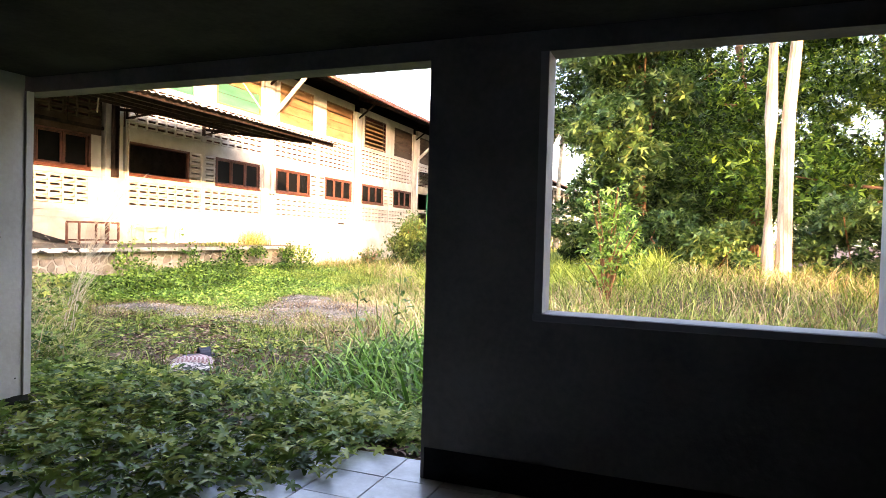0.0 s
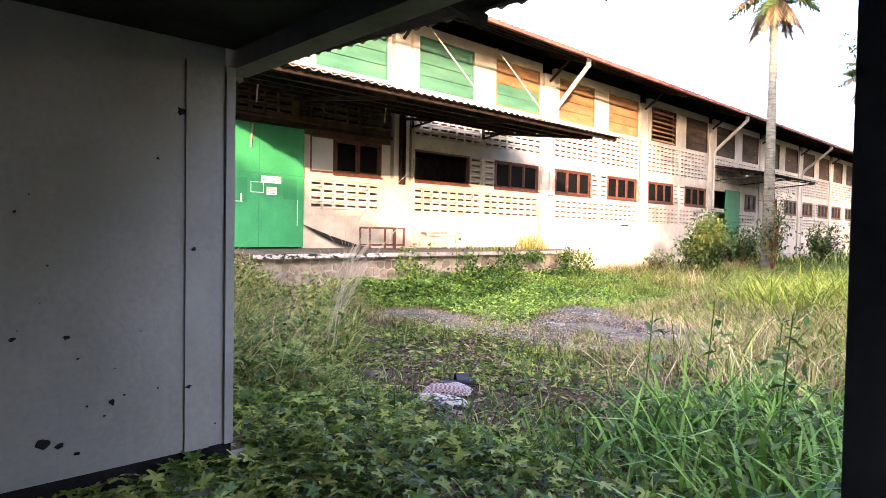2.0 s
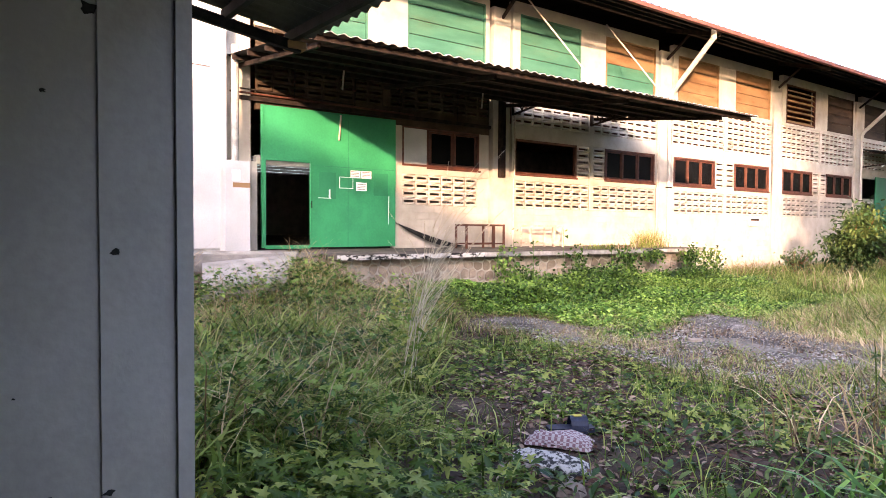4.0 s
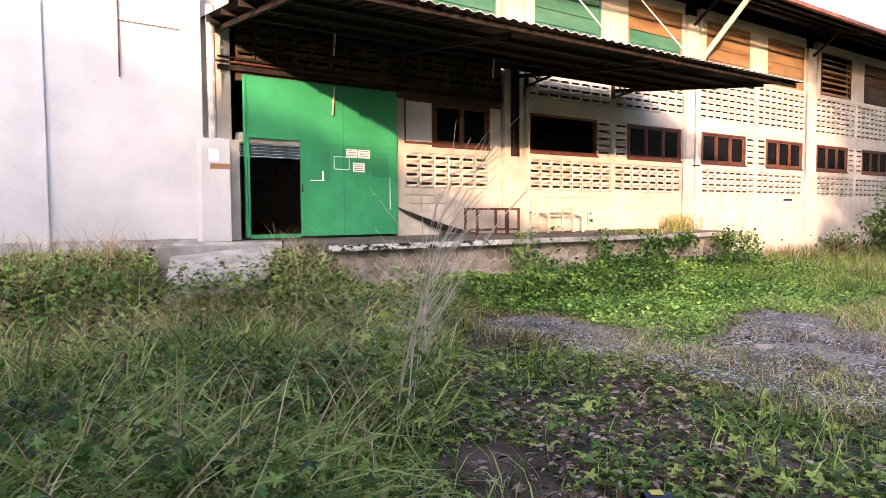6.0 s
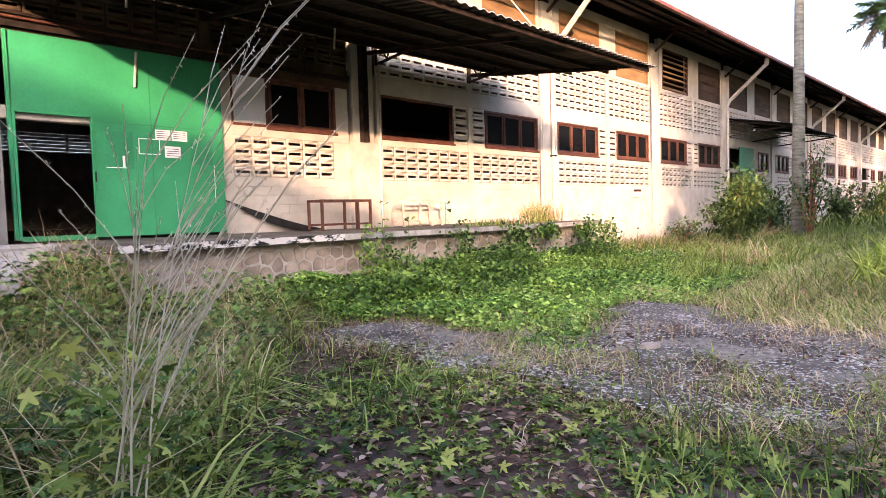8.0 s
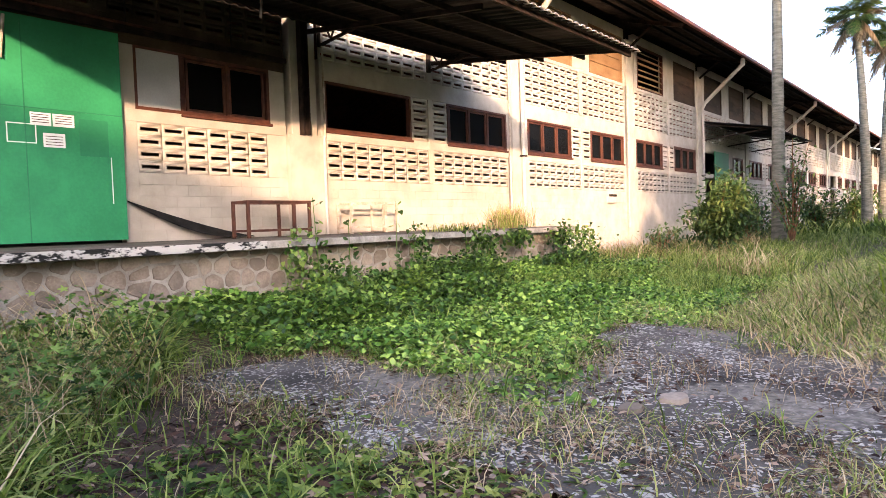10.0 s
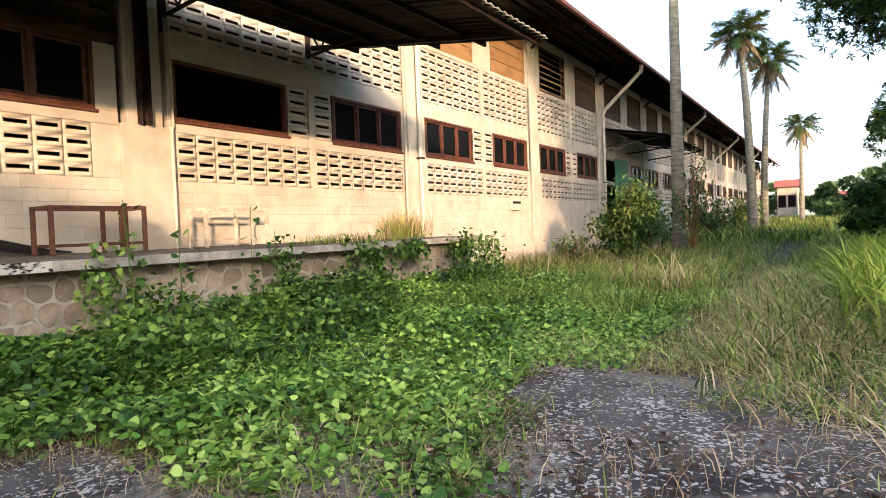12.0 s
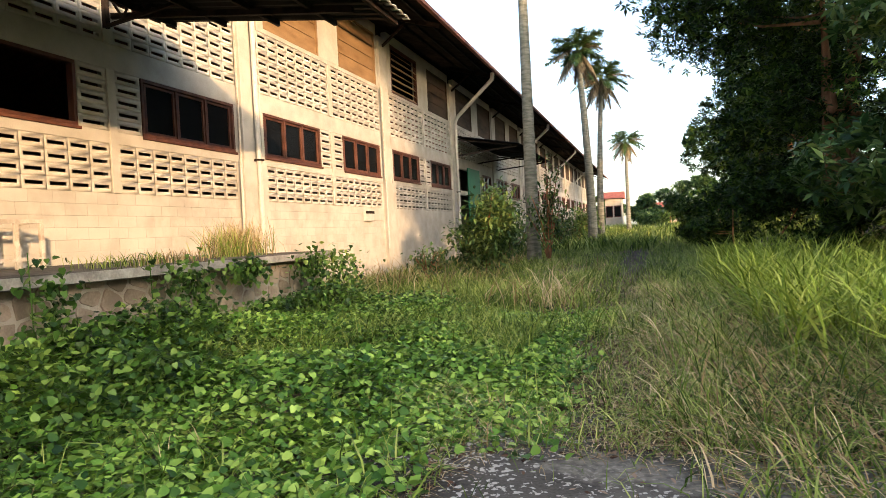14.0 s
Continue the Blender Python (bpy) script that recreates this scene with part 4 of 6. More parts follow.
lean = tagged(new("lean_to_roof"), "dark corrugated lean-to roof over the doorway", "roof")
part("roof_sheet", corrugated(-8.45, -3.0, FY - 0.4, 5.1, lean_z, along="y", pitch=0.20, depth=0.022, thick=0.008), LEAN_SHEET, lean)
for y in (3.4, 4.2, 4.85):
    part("purlin", beam(bmesh.new(), (-8.4, y, lean_z(-8.4, y) - 0.08), (-3.05, y, lean_z(-3.05, y) - 0.08), 0.06, 0.10), NEAR_BLACK, lean)
for x in (-8.3, -4.15, -3.05):
    part("rafter", beam(bmesh.new(), (x, FY - 0.3, lean_z(x, FY - 0.3) - 0.17), (x, 4.95, lean_z(x, 4.95) - 0.17), 0.07, 0.10), NEAR_BLACK, lean)
part("rafter_end", solid((-8.40, -8.24, 4.80, 5.00, 3.43, 3.51), bevel=0.008), BROWN_BOARD, lean, "pale sawn rafter end")
# unseen upper storey closing the room above, outlined to cast the slanting wall shade
bm = bmesh.new()
v = [bm.verts.new((x, y, z)) for x in (-4.3, 5.0) for y, z in ((-14.0, 3.3), (-14.0, 9.9), (-0.7, 5.5), (-0.65, 3.95), (FY - 0.3, 3.75), (FY - 0.3, 3.3))]
bm.faces.new(v[:6])
bm.faces.new(v[6:][::-1])
for i in range(6):
    bm.faces.new((v[i], v[(i + 1) % 6], v[6 + (i + 1) % 6], v[6 + i]))
structure("roof_room", bm, SHEET, "unseen stepped roof over the room, shaped for its cast shade", "roof")

# added blocker out of view: its height keeps the low sun off the yard
structure("wall_sun_block", solid((12.0, 12.2, -30.0, -7.0, -0.2, 8.0), (12.0, 12.2, -7.0, 5.5, -0.2, 7.35)), GREY_PLINTH, "unseen added wall that keeps the low sun off the yard", "wall")
structure("roof_sun_block", solid((11.9, 22.0, -30.0, -7.02, 8.0, 8.08), (11.9, 22.0, -7.0, 5.5, 7.35, 7.43)), ROOF_DARK, "unseen added roof on the wall that blocks the low sun", "roof")

# ---- ground ----
def ground_sheet():
    """One sheet: fine near the walk, coarser outwards, to the horizon."""
    def axis(lo, hi, step, far):
        a = list(np.arange(lo, hi + 1e-6, step))
        d, s = step, hi
        right = []
        while s < far:
            d *= 1.35
            s += d
            right.append(s)
        d, s, left = step, lo, []
        while s > -far:
            d *= 1.35
            s -= d
            left.append(s)
        return np.array(left[::-1] + a + right)
    xs, ys = axis(-18, 4, 0.3, 900), axis(-2, 42, 0.3, 900)
    X, Y = np.meshgrid(xs, ys, indexing="ij")
    Z = ground_z(X, Y)
    n, m = X.shape
    idx = np.arange(n * m).reshape(n, m)
    F = np.stack([idx[:-1, :-1], idx[1:, :-1], idx[1:, 1:], idx[:-1, 1:]], -1).reshape(-1, 4)
    return np_mesh("ground", np.stack([X, Y, Z], -1).reshape(-1, 3), F)


tagged(part("ground", ground_sheet(), SOIL), "dark soil with leaf litter and thin weeds", "ground", kind="structure")

# ---- vegetation tools ----
rnd = np.random.default_rng(7)
LATTICE = np.random.default_rng(3).random((64, 64))


def patchy(x, y, scale):
    """Smooth value noise in 0..1."""
    u, v = np.asarray(x) * scale, np.asarray(y) * scale
    i, j = np.floor(u).astype(int), np.floor(v).astype(int)
    f, g = smooth(u - i), smooth(v - j)
    a, b = LATTICE[i % 64, j % 64], LATTICE[(i + 1) % 64, j % 64]
    c, d = LATTICE[i % 64, (j + 1) % 64], LATTICE[(i + 1) % 64, (j + 1) % 64]
    return (a * (1 - f) + b * f) * (1 - g) + (c * (1 - f) + d * f) * g


TRODDEN = [(-0.6, 1.1), (-1.4, 2.06), (-3.36, 3.4), (-4.5, 4.7), (-6.1, 7.15), (-7.6, 9.6)]


def off_path(x, y):
    """Distance from the trodden line."""
    best = np.full(np.shape(x), 99.0)
    for (ax, ay), (bx, by) in zip(TRODDEN, TRODDEN[1:]):
        dx, dy = bx - ax, by - ay
        s = np.clip(((x - ax) * dx + (y - ay) * dy) / (dx * dx + dy * dy), 0, 1)
        best = np.minimum(best, np.hypot(x - ax - s * dx, y - ay - s * dy))
    return best


def paved(x, y):
    """How bare the old asphalt lies: over 0.5 nothing much grows."""
    core = smooth((x + 11.0) / 0.8) * smooth((-4.6 - x) / 1.0) * smooth((y - 8.1) / 0.9) * smooth((13.6 - y + 0.25 * (x + 8)) / 0.9)
    green = smooth((-8.55 - x) / 0.35) * smooth((y - 9.75 + 0.9 * (patchy(x, y, 0.9) - 0.5)) / 0.5)
    tongue = np.exp(-((x + 8.15 + 0.35 * (y - 10)) / 0.32) ** 2) * smooth((y - 8.9) / 0.4) * smooth((12 - y) / 0.6)
    tuft = np.exp(-(((x + 6.9) / 0.9) ** 2 + ((y - 9.3) / 0.5) ** 2))
    return core * (1 - green) * (1 - 0.9 * tongue) * (1 - 0.75 * tuft)


def spots(n, x0, x1, y0, y1, keep=None, more=4):
    """n random places in a rectangle, thinned by keep(x, y) in 0..1."""
    x, y = rnd.uniform(x0, x1, n * more), rnd.uniform(y0, y1, n * more)
    if keep is not None:
        ok = rnd.random(n * more) < keep(x, y)
        x, y = x[ok], y[ok]
    return x[:n], y[:n]


def clear_of_walls(x, y):
    inside_platform = (x < PX + 0.02) & (y > PSTART - 0.1) & (y < PEND + 0.05)
    inside_room = (x > LX - 0.2) & (y < FY + 0.2)
    inside_hall = x < FX + 0.15
    return ~(inside_platform | inside_room | inside_hall)


def blades(name, x, y, z, height, width, bend, material, label, category="grass", lean=None):
    """Curved tapering blades, all in one mesh."""
    n = len(x)
    ang = rnd.uniform(0, math.tau, n) if lean is None else lean + rnd.normal(0, 0.6, n)
    h = rnd.uniform(*height, n) if isinstance(height, tuple) else height
    w = rnd.uniform(*width, n)
    bd = rnd.uniform(*bend, n)
    dx, dy = np.cos(ang), np.sin(ang)
    tw = ang + math.pi / 2 + rnd.normal(0, 0.5, n)
    sx, sy = np.cos(tw), np.sin(tw)
    V = np.empty((n, 4, 2, 3))
    for k, (s, ww) in enumerate(((0, 0.75), (0.35, 1.0), (0.72, 0.7), (1.0, 0.08))):
        reach = h * bd * s ** 2
        px, py = x + dx * reach, y + dy * reach
        pz = z + h * (s - 0.45 * bd * bd * s ** 3 * 0.8)
        for e, sign in ((0, -0.5), (1, 0.5)):
            V[:, k, e, 0], V[:, k, e, 1], V[:, k, e, 2] = px + sx * w * ww * sign, py + sy * w * ww * sign, pz
    base = np.arange(n)[:, None, None] * 8
    F = (base + np.array([[0, 1, 3, 2], [2, 3, 5, 4], [4, 5, 7, 6]])[None]).reshape(-1, 4)
    return tagged(part(name, np_mesh(name, V.reshape(-1, 3), F), material), label, category, kind="stuff")


def star_leaf():
    """A palmate leaf: five rounded lobes round a hollow middle, notched at the stalk."""
    P = [(0, 0.16, 0)]
    for ang, reach in ((-38, 0.50), (18, 0.62), (90, 0.70), (162, 0.62), (218, 0.50)):
        for off, f, lift in ((-19, 0.62, 0.03), (-7, 0.95, -0.03), (4, 1.0, -0.07), (17, 0.66, 0.03)):
            a = radians(ang + off)
            P.append((reach * f * math.cos(a), 0.34 + reach * f * math.sin(a), lift))
        if ang < 218:
            a = radians(ang + 28)
            P.append((0.25 * math.cos(a), 0.34 + 0.25 * math.sin(a), 0.045))
    P.append((0, 0.34, 0.0))
    c = len(P) - 1
    return np.array(P), np.array([(c, i, (i + 1) % c) for i in range(c)])


def heart_leaf():
    P = np.array([(0, 0, 0), (-0.34, -0.02, 0.06), (-0.46, 0.30, 0.09), (-0.26, 0.70, 0.04), (0, 1.0, -0.10), (0.26, 0.70, 0.04), (0.46, 0.30, 0.09), (0.34, -0.02, 0.06), (0, 0.45, 0.0)])
    F = np.array([(8, i, (i + 1) % 8) for i in range(8)])
    return P, F


def slim_leaf():
    P = np.array([(0, 0, 0), (-0.20, 0.35, 0.05), (-0.15, 0.72, 0.02), (0, 1.0, -0.12), (0.15, 0.72, 0.02), (0.20, 0.35, 0.05), (0, 0.45, -0.02)])
    F = np.array([(6, i, (i + 1) % 6) for i in range(6)])
    return P, F


def spray_leaf():
    """A small twig of five leaves, for crowns seen from afar."""
    P, F = [], []
    for k, (a, s, lift) in enumerate(((0, 1.0, 0.0), (55, 0.8, 0.15), (-55, 0.8, -0.1), (110, 0.6, 0.2), (-115, 0.6, 0.1))):
        c, t = math.cos(radians(a)), math.sin(radians(a))
        b = len(P)
        for px, py, pz in ((0, 0, 0), (-0.17, 0.45, 0.04), (0, 0.95, -0.1 + lift), (0.17, 0.45, 0.04)):
            px, py = px * s, py * s
            P.append((px * c - py * t, px * t + py * c, pz + lift * py))
        F.append((b, b + 1, b + 2, b + 3))
    return np.array(P), np.array(F)


def leaves_mesh(name, template, pos, size, tilt=(0.0, 0.9), yaw=None, droop=0.0):
    """Many leaves of one shape: pos (n, 3), each turned, tilted and sized on its own."""
    P, F = template
    n = len(pos)
    yaw = rnd.uniform(0, math.tau, n) if yaw is None else yaw
    pit = rnd.uniform(*tilt, n) * rnd.choice((-1, 1), n) + droop
    rol = rnd.normal(0, 0.35, n)
    s = rnd.uniform(*size, n)
    X, Y, Z = P[:, 0][None] * s[:, None], P[:, 1][None] * s[:, None], P[:, 2][None] * s[:, None]
    cr, sr = np.cos(rol)[:, None], np.sin(rol)[:, None]
    X, Z = X * cr + Z * sr, -X * sr + Z * cr
    cp, sp = np.cos(pit)[:, None], np.sin(pit)[:, None]
    Y, Z = Y * cp - Z * sp, Y * sp + Z * cp
    cy, sy = np.cos(yaw)[:, None], np.sin(yaw)[:, None]
    X, Y = X * cy - Y * sy, X * sy + Y * cy
    V = np.stack([X + pos[:, 0:1], Y + pos[:, 1:2], Z + pos[:, 2:3]], -1).reshape(-1, 3)
    Fa = (np.arange(n)[:, None, None] * len(P) + F[None]).reshape(-1, F.shape[1])
    return np_mesh(name, V, Fa)


def leaf_stuff(name, template, pos, size, material, label, category, **kw):
    return tagged(part(name, leaves_mesh(name, template, pos, size, **kw), material), label, category, kind="stuff")


def on_ground(x, y, lift=0.0):
    return np.stack([x, y, ground_z(x, y) + lift], -1)


def limb_bar(bm, pts, r0, r1, sides=9):
    """A bent tapering limb through pts."""
    k = len(pts) - 1
    rings = []
    for i, p in enumerate(pts):
        p = Vector(p)
        d = (Vector(pts[min(i + 1, k)]) - Vector(pts[max(i - 1, 0)])).to_track_quat("Z", "Y")
        r = r0 + (r1 - r0) * i / k
        rings.append([bm.verts.new(p + d @ Vector((r * math.cos(j * math.tau / sides), r * math.sin(j * math.tau / sides), 0))) for j in range(sides)])
    for a, b in zip(rings, rings[1:]):
        for j in range(sides):
            bm.faces.new((a[j], a[(j + 1) % sides], b[(j + 1) % sides], b[j]))
    bm.faces.new(rings[-1])
    return bm


# ---- pavement ----
def pavement_sheet():
    """Old asphalt in the yard: its outline is ragged and cracks part it."""
    xs, ys = np.arange(-11.2, -2.2, 0.05), np.arange(6.8, 14.6, 0.05)
    X, Y = np.meshgrid(xs, ys, indexing="ij")
    core = smooth((X + 11.0) / 0.8) * smooth((-2.8 - X) / 1.2) * smooth((Y - 7.9) / 1.0) * smooth((14.2 - Y) / 0.9)
    keep = core + (0.7 * (patchy(X, Y, 0.9) - 0.5) + 0.35 * (patchy(X, Y, 3.1) - 0.5) + 0.25 * (patchy(X, Y, 9.0) - 0.5)) * (core < 0.93) > 0.45
    crack = np.abs(patchy(X + 7, Y, 0.55) - 0.5) < 0.018
    Z = ground_z(X, Y) + 0.030 - 0.028 * smooth((0.75 - core) / 0.35) + 0.015 * (patchy(X, Y, 2.1) - 0.5) - 0.014 * crack
    n, m = X.shape
    idx = np.arange(n * m).reshape(n, m)
    F = np.stack([idx[:-1, :-1], idx[1:, :-1], idx[1:, 1:], idx[:-1, 1:]], -1)
    F = F[keep[:-1, :-1] & keep[1:, 1:] & keep[1:, :-1] & keep[:-1, 1:]]
    Z = np.where(keep, Z + 0.004, Z - 0.03)
    return np_mesh("pavement", np.stack([X, Y, Z], -1).reshape(-1, 3), F.reshape(-1, 4))


tagged(part("pavement", pavement_sheet(), ASPHALT), "worn dark asphalt with pale stones showing", "pavement", kind="structure")
# ---- creepers and grass of the yard ----
HEART, STAR, SLIM, SPRAY = heart_leaf(), star_leaf(), slim_leaf(), spray_leaf()


def carpet_keep(x, y):
    edge = smooth((-8.0 - x + 0.5 * (patchy(x, y, 0.8) - 0.5)) / 0.6)
    tongue = np.exp(-((x + 8.15 + 0.35 * (y - 10)) / 0.35) ** 2) * smooth((y - 8.9) / 0.4)
    return np.clip(np.maximum(edge, tongue), 0, 1) * (1 - paved(x, y)) * smooth((y - 9.3) / 0.5) * smooth((19.5 - y) / 2.5) * (0.45 + 0.55 * smooth((patchy(x, y, 1.6) - 0.22) / 0.25)) * clear_of_walls(x, y)


x, y = spots(70000, -12.7, -7.2, 9.2, 19.5, carpet_keep)
mound = 0.04 + 0.34 * patchy(x, y, 1.3) ** 1.5 * smooth((-8.4 - x) / 1.4)
leaf_stuff("creeper_carpet", HEART, on_ground(x, y, rnd.uniform(0.0, 1.0, len(x)) * mound + 0.02), (0.034, 0.070), VINE_BRIGHT, "bright green heart-leaved creeper carpeting the yard", "creeper", tilt=(0.0, 0.9))
x, y = spots(13000, -12.7, -9.8, 8.8, 19.5, lambda x, y: smooth((-10.6 - x) / 1.2) * smooth((patchy(x, y, 1.0) - 0.3) / 0.3) * clear_of_walls(x, y))
leaf_stuff("dark_creeper_mounds", HEART, on_ground(x, y, rnd.random(len(x)) * (0.08 + 0.55 * patchy(x, y, 0.9) ** 1.5)), (0.042, 0.08), VINE_DARK, "dark green creeper heaped below the platform wall", "creeper", tilt=(0.1, 1.1))

# creepers hanging over the platform edge
centres = [(-12.68, 11.25, 0.80, 0.2, 0.36), (-12.68, 11.7, 0.5, 0.5, 0.3), (-12.68, 13.6, 0.85, 0.2, 0.3), (-12.68, 15.3, 0.9, 0.3, 0.22), (-12.68, 16.4, 0.95, 0.4, 0.15), (-12.68, 18.0, 0.9, 0.4, 0.22), (-12.68, 18.9, 0.7, 0.6, 0.35)]
centres += [(-12.66 + rnd.uniform(0, 0.5), rnd.uniform(10.9, 19.4), rnd.uniform(0.15, 0.55), rnd.uniform(0.15, 0.45), rnd.uniform(0.12, 0.25)) for _ in range(24)]
centres += [(-12.6 + rnd.uniform(0, 0.6), rnd.uniform(7.6, 10.8), rnd.uniform(0.1, 0.3), rnd.uniform(0.15, 0.4), rnd.uniform(0.1, 0.18)) for _ in range(7)]
P = []
for cx, cy, cz, ry, rz in centres:
    k = int(430 * ry * 2)
    P.append(np.stack([cx + np.abs(rnd.normal(0, 0.13, k)) + 0.02, cy + rnd.normal(0, ry * 0.6, k), np.clip(cz + rnd.normal(0, rz * 0.6, k), 0.2, 1.24)], -1))
leaf_stuff("wall_creeper", HEART, np.concatenate(P), (0.045, 0.085), VINE_DARK, "dark green creeper climbing over the platform edge", "creeper", tilt=(0.4, 1.3), droop=-0.4)
for yy, hh in ((11.5, 0.75), (12.0, 0.45), (12.9, 0.70), (13.3, 0.40), (14.6, 0.35)):
    bm = bmesh.new()
    tip = (rnd.uniform(-0.1, 0.1), rnd.uniform(-0.12, 0.12), hh + 0.55)
    w = thing("sprouting_weed", -12.4, yy, 0.35, "thin leafy weed sprouting along the platform wall", "weed", "wall weeds")
    part("stem", bar(bm, (0, 0, -0.4), tip, 0.009, 5, 0.004), VINE_DARK, w)
    k = 20
    s = rnd.random(k)
    part("leaves", leaves_mesh("leaves", HEART, np.stack([tip[0] * s + rnd.normal(0, 0.06, k), tip[1] * s + rnd.normal(0, 0.06, k), tip[2] * s], -1), (0.05, 0.10), tilt=(0.2, 1.0)), VINE_DARK, w)

# lobed vine over the rubble bank outside the doorway
def lobed_keep(x, y):
    dense = smooth((4.9 - y) / 1.3) * smooth((x + 7.5) / 1.5)
    sparse = 0.42 * smooth((9.3 - y) / 1.0) * smooth((patchy(x, y, 1.4) - 0.2) / 0.3)
    return np.clip(dense + sparse, 0, 1) * clear_of_walls(x, y) * (0.35 + 0.65 * smooth((patchy(x, y, 2.2) - 0.25) / 0.3))


x, y = spots(21000, -9.0, 0.8, 3.05, 9.3, lobed_keep)
leaf_stuff("lobed_vine", STAR, on_ground(x, y, 0.02 + rnd.random(len(x)) ** 1.5 * 0.16 * smooth((5.4 - y) / 2 + 0.25)), (0.050, 0.098), LOBED, "five-lobed green vine trailing over soil and rubble", "creeper", tilt=(0.0, 0.6))
x, y = spots(1500, -4.05, -1.25, 1.2, 3.2, lambda x, y: smooth((y - 1.5) / 1.2) * smooth((-1.5 - x + 0.35 * (y - 2.9)) / 0.5))
leaf_stuff("lobed_vine_doorway", STAR, np.stack([x, y, FLOOR + 0.02 + 0.06 * rnd.random(len(x))], -1), (0.06, 0.11), LOBED, "five-lobed vine creeping over the door sill", "creeper", tilt=(0.0, 0.5))
x, y = spots(16000, -9.5, -1.0, 3.2, 11.5, lambda x, y: (0.15 + smooth((patchy(x, y, 1.7) - 0.35) / 0.3)) * clear_of_walls(x, y) * (1 - 0.6 * paved(x, y)))
leaf_stuff("leaf_litter", SLIM, on_ground(x, y, 0.02 + 0.03 * rnd.random(len(x))), (0.03, 0.085), LITTER, "brown fallen leaves and pale chips on the soil", "litter", tilt=(0.0, 0.35))


# grass: tall weeds beside the ramp
def weeds_keep(x, y):
    return smooth((8.5 - 0.78 * (x + 10.3) - y) / 0.7) * smooth((-4.7 - x) / 0.8) * clear_of_walls(x, y) * (0.3 + 0.7 * smooth((patchy(x, y, 1.2) - 0.2) / 0.4))


def ramp_free(x, y):
    return ~((x < -12.2) & (y > 4.7 + (-11.9 - x) * 0.2) & (y < 6.2 + (-12.1 - x) * 0.4))


x, y = spots(24000, -14.5, -4.6, 3.0, 9.0, lambda x, y: weeds_keep(x, y) * ramp_free(x, y))
h = rnd.uniform(0.2, 0.85, len(x)) * (0.40 + 0.75 * patchy(x, y, 0.8)) * np.clip(off_path(x, y) / 1.6, 0.25, 1.0) * (1 - 0.65 * smooth((-10.6 - x) / 2))
blades("tall_weeds_grass", x, y, ground_z(x, y), h, (0.011, 0.027), (0.5, 1.7), GRASS_FRESH, "tall tangled green grass among weeds")
x, y = spots(4600, -14.0, -4.8, 3.0, 8.6, lambda x, y: weeds_keep(x, y) * ramp_free(x, y))
h = rnd.uniform(0.4, 0.9, len(x)) * np.clip(off_path(x, y) / 1.6, 0.25, 1.0)
blades("dry_weeds_grass", x, y, ground_z(x, y), h, (0.004, 0.010), (0.5, 1.3), GRASS_DRY, "dry bleached grass stems among the weeds")
x, y = spots(10000, -12.5, -4.8, 3.0, 8.8, lambda x, y: weeds_keep(x, y) * ramp_free(x, y) * (0.25 + smooth((patchy(x, y, 0.9) - 0.35) / 0.2)))
leaf_stuff("broad_weeds", STAR, on_ground(x, y, rnd.random(len(x)) * 0.50 * np.clip(off_path(x, y) / 1.6, 0.25, 1)), (0.040, 0.085), VINE_DARK, "green broad-leaved weeds in the tall grass", "weed", tilt=(0.1, 0.9))

# coarse clump beside the doorway
def clump(x, y):
    return np.exp(-(((x + 2.55) / 0.75) ** 2 + ((y - 5.9) / 0.8) ** 2)) + 0.8 * np.exp(-(((x + 1.4) / 0.9) ** 2 + ((y - 5.2) / 0.9) ** 2))


x, y = spots(1700, -4.6, 0.6, 4.2, 8.0, lambda x, y: np.clip(clump(x, y), 0, 1))
h = rnd.uniform(0.30, 0.85, len(x)) * np.clip(clump(x, y) + 0.35, 0.4, 1.0)
blades("coarse_grass_clump", x, y, ground_z(x, y), h, (0.018, 0.036), (0.35, 1.2), GRASS_LUSH, "coarse bright green grass clump beside the doorway")
x, y = spots(5500, -5.0, 0.6, 3.4, 8.0, lambda x, y: np.clip(clump(x, y) * 0.9 + 0.12, 0, 1) * clear_of_walls(x, y))
leaf_stuff("clump_weeds", SLIM, on_ground(x, y, rnd.random(len(x)) * 0.55 * np.clip(clump(x, y) + 0.2, 0, 1)), (0.04, 0.11), BUSH_LEAF, "small-leaved weeds around the coarse grass", "weed", tilt=(0.1, 1.0))
for sx, sy, sh in ((-3.0, 6.3, 1.12), (-3.35, 6.0, 1.05), (-2.2, 5.5, 1.15), (-2.7, 6.9, 0.95)):
    w = thing("seeding_weed", sx, sy, float(ground_z(sx, sy)), "tall thin weed with dark seed heads", "weed", "seeding weeds")
    bm = bmesh.new()
    bar(bm, (0, 0, -0.05), (0.04, 0.03, sh * 0.55), 0.008, 5, 0.006)
    bar(bm, (0.04, 0.03, sh * 0.55), (0.10, -0.02, sh), 0.006, 5, 0.004)
    part("stem", bm, VINE_DARK, w)
    k = 34
    s = rnd.random(k) ** 0.7
    part("leaves", leaves_mesh("leaves", SLIM, np.stack([0.1 * s + rnd.normal(0, 0.05, k), rnd.normal(0, 0.05, k), sh * s], -1), (0.05, 0.13), tilt=(0.1, 1.0)), VINE_DARK, w)

# short mixed grass over the rest of the yard
def yard_keep(x, y):
    return clear_of_walls(x, y) * (1 - paved(x, y)) * smooth((patchy(x, y, 0.9) - 0.15) / 0.5) * (1 - 0.7 * carpet_keep(x, y)) * np.clip(off_path(x, y) / 0.8, 0.1, 1)


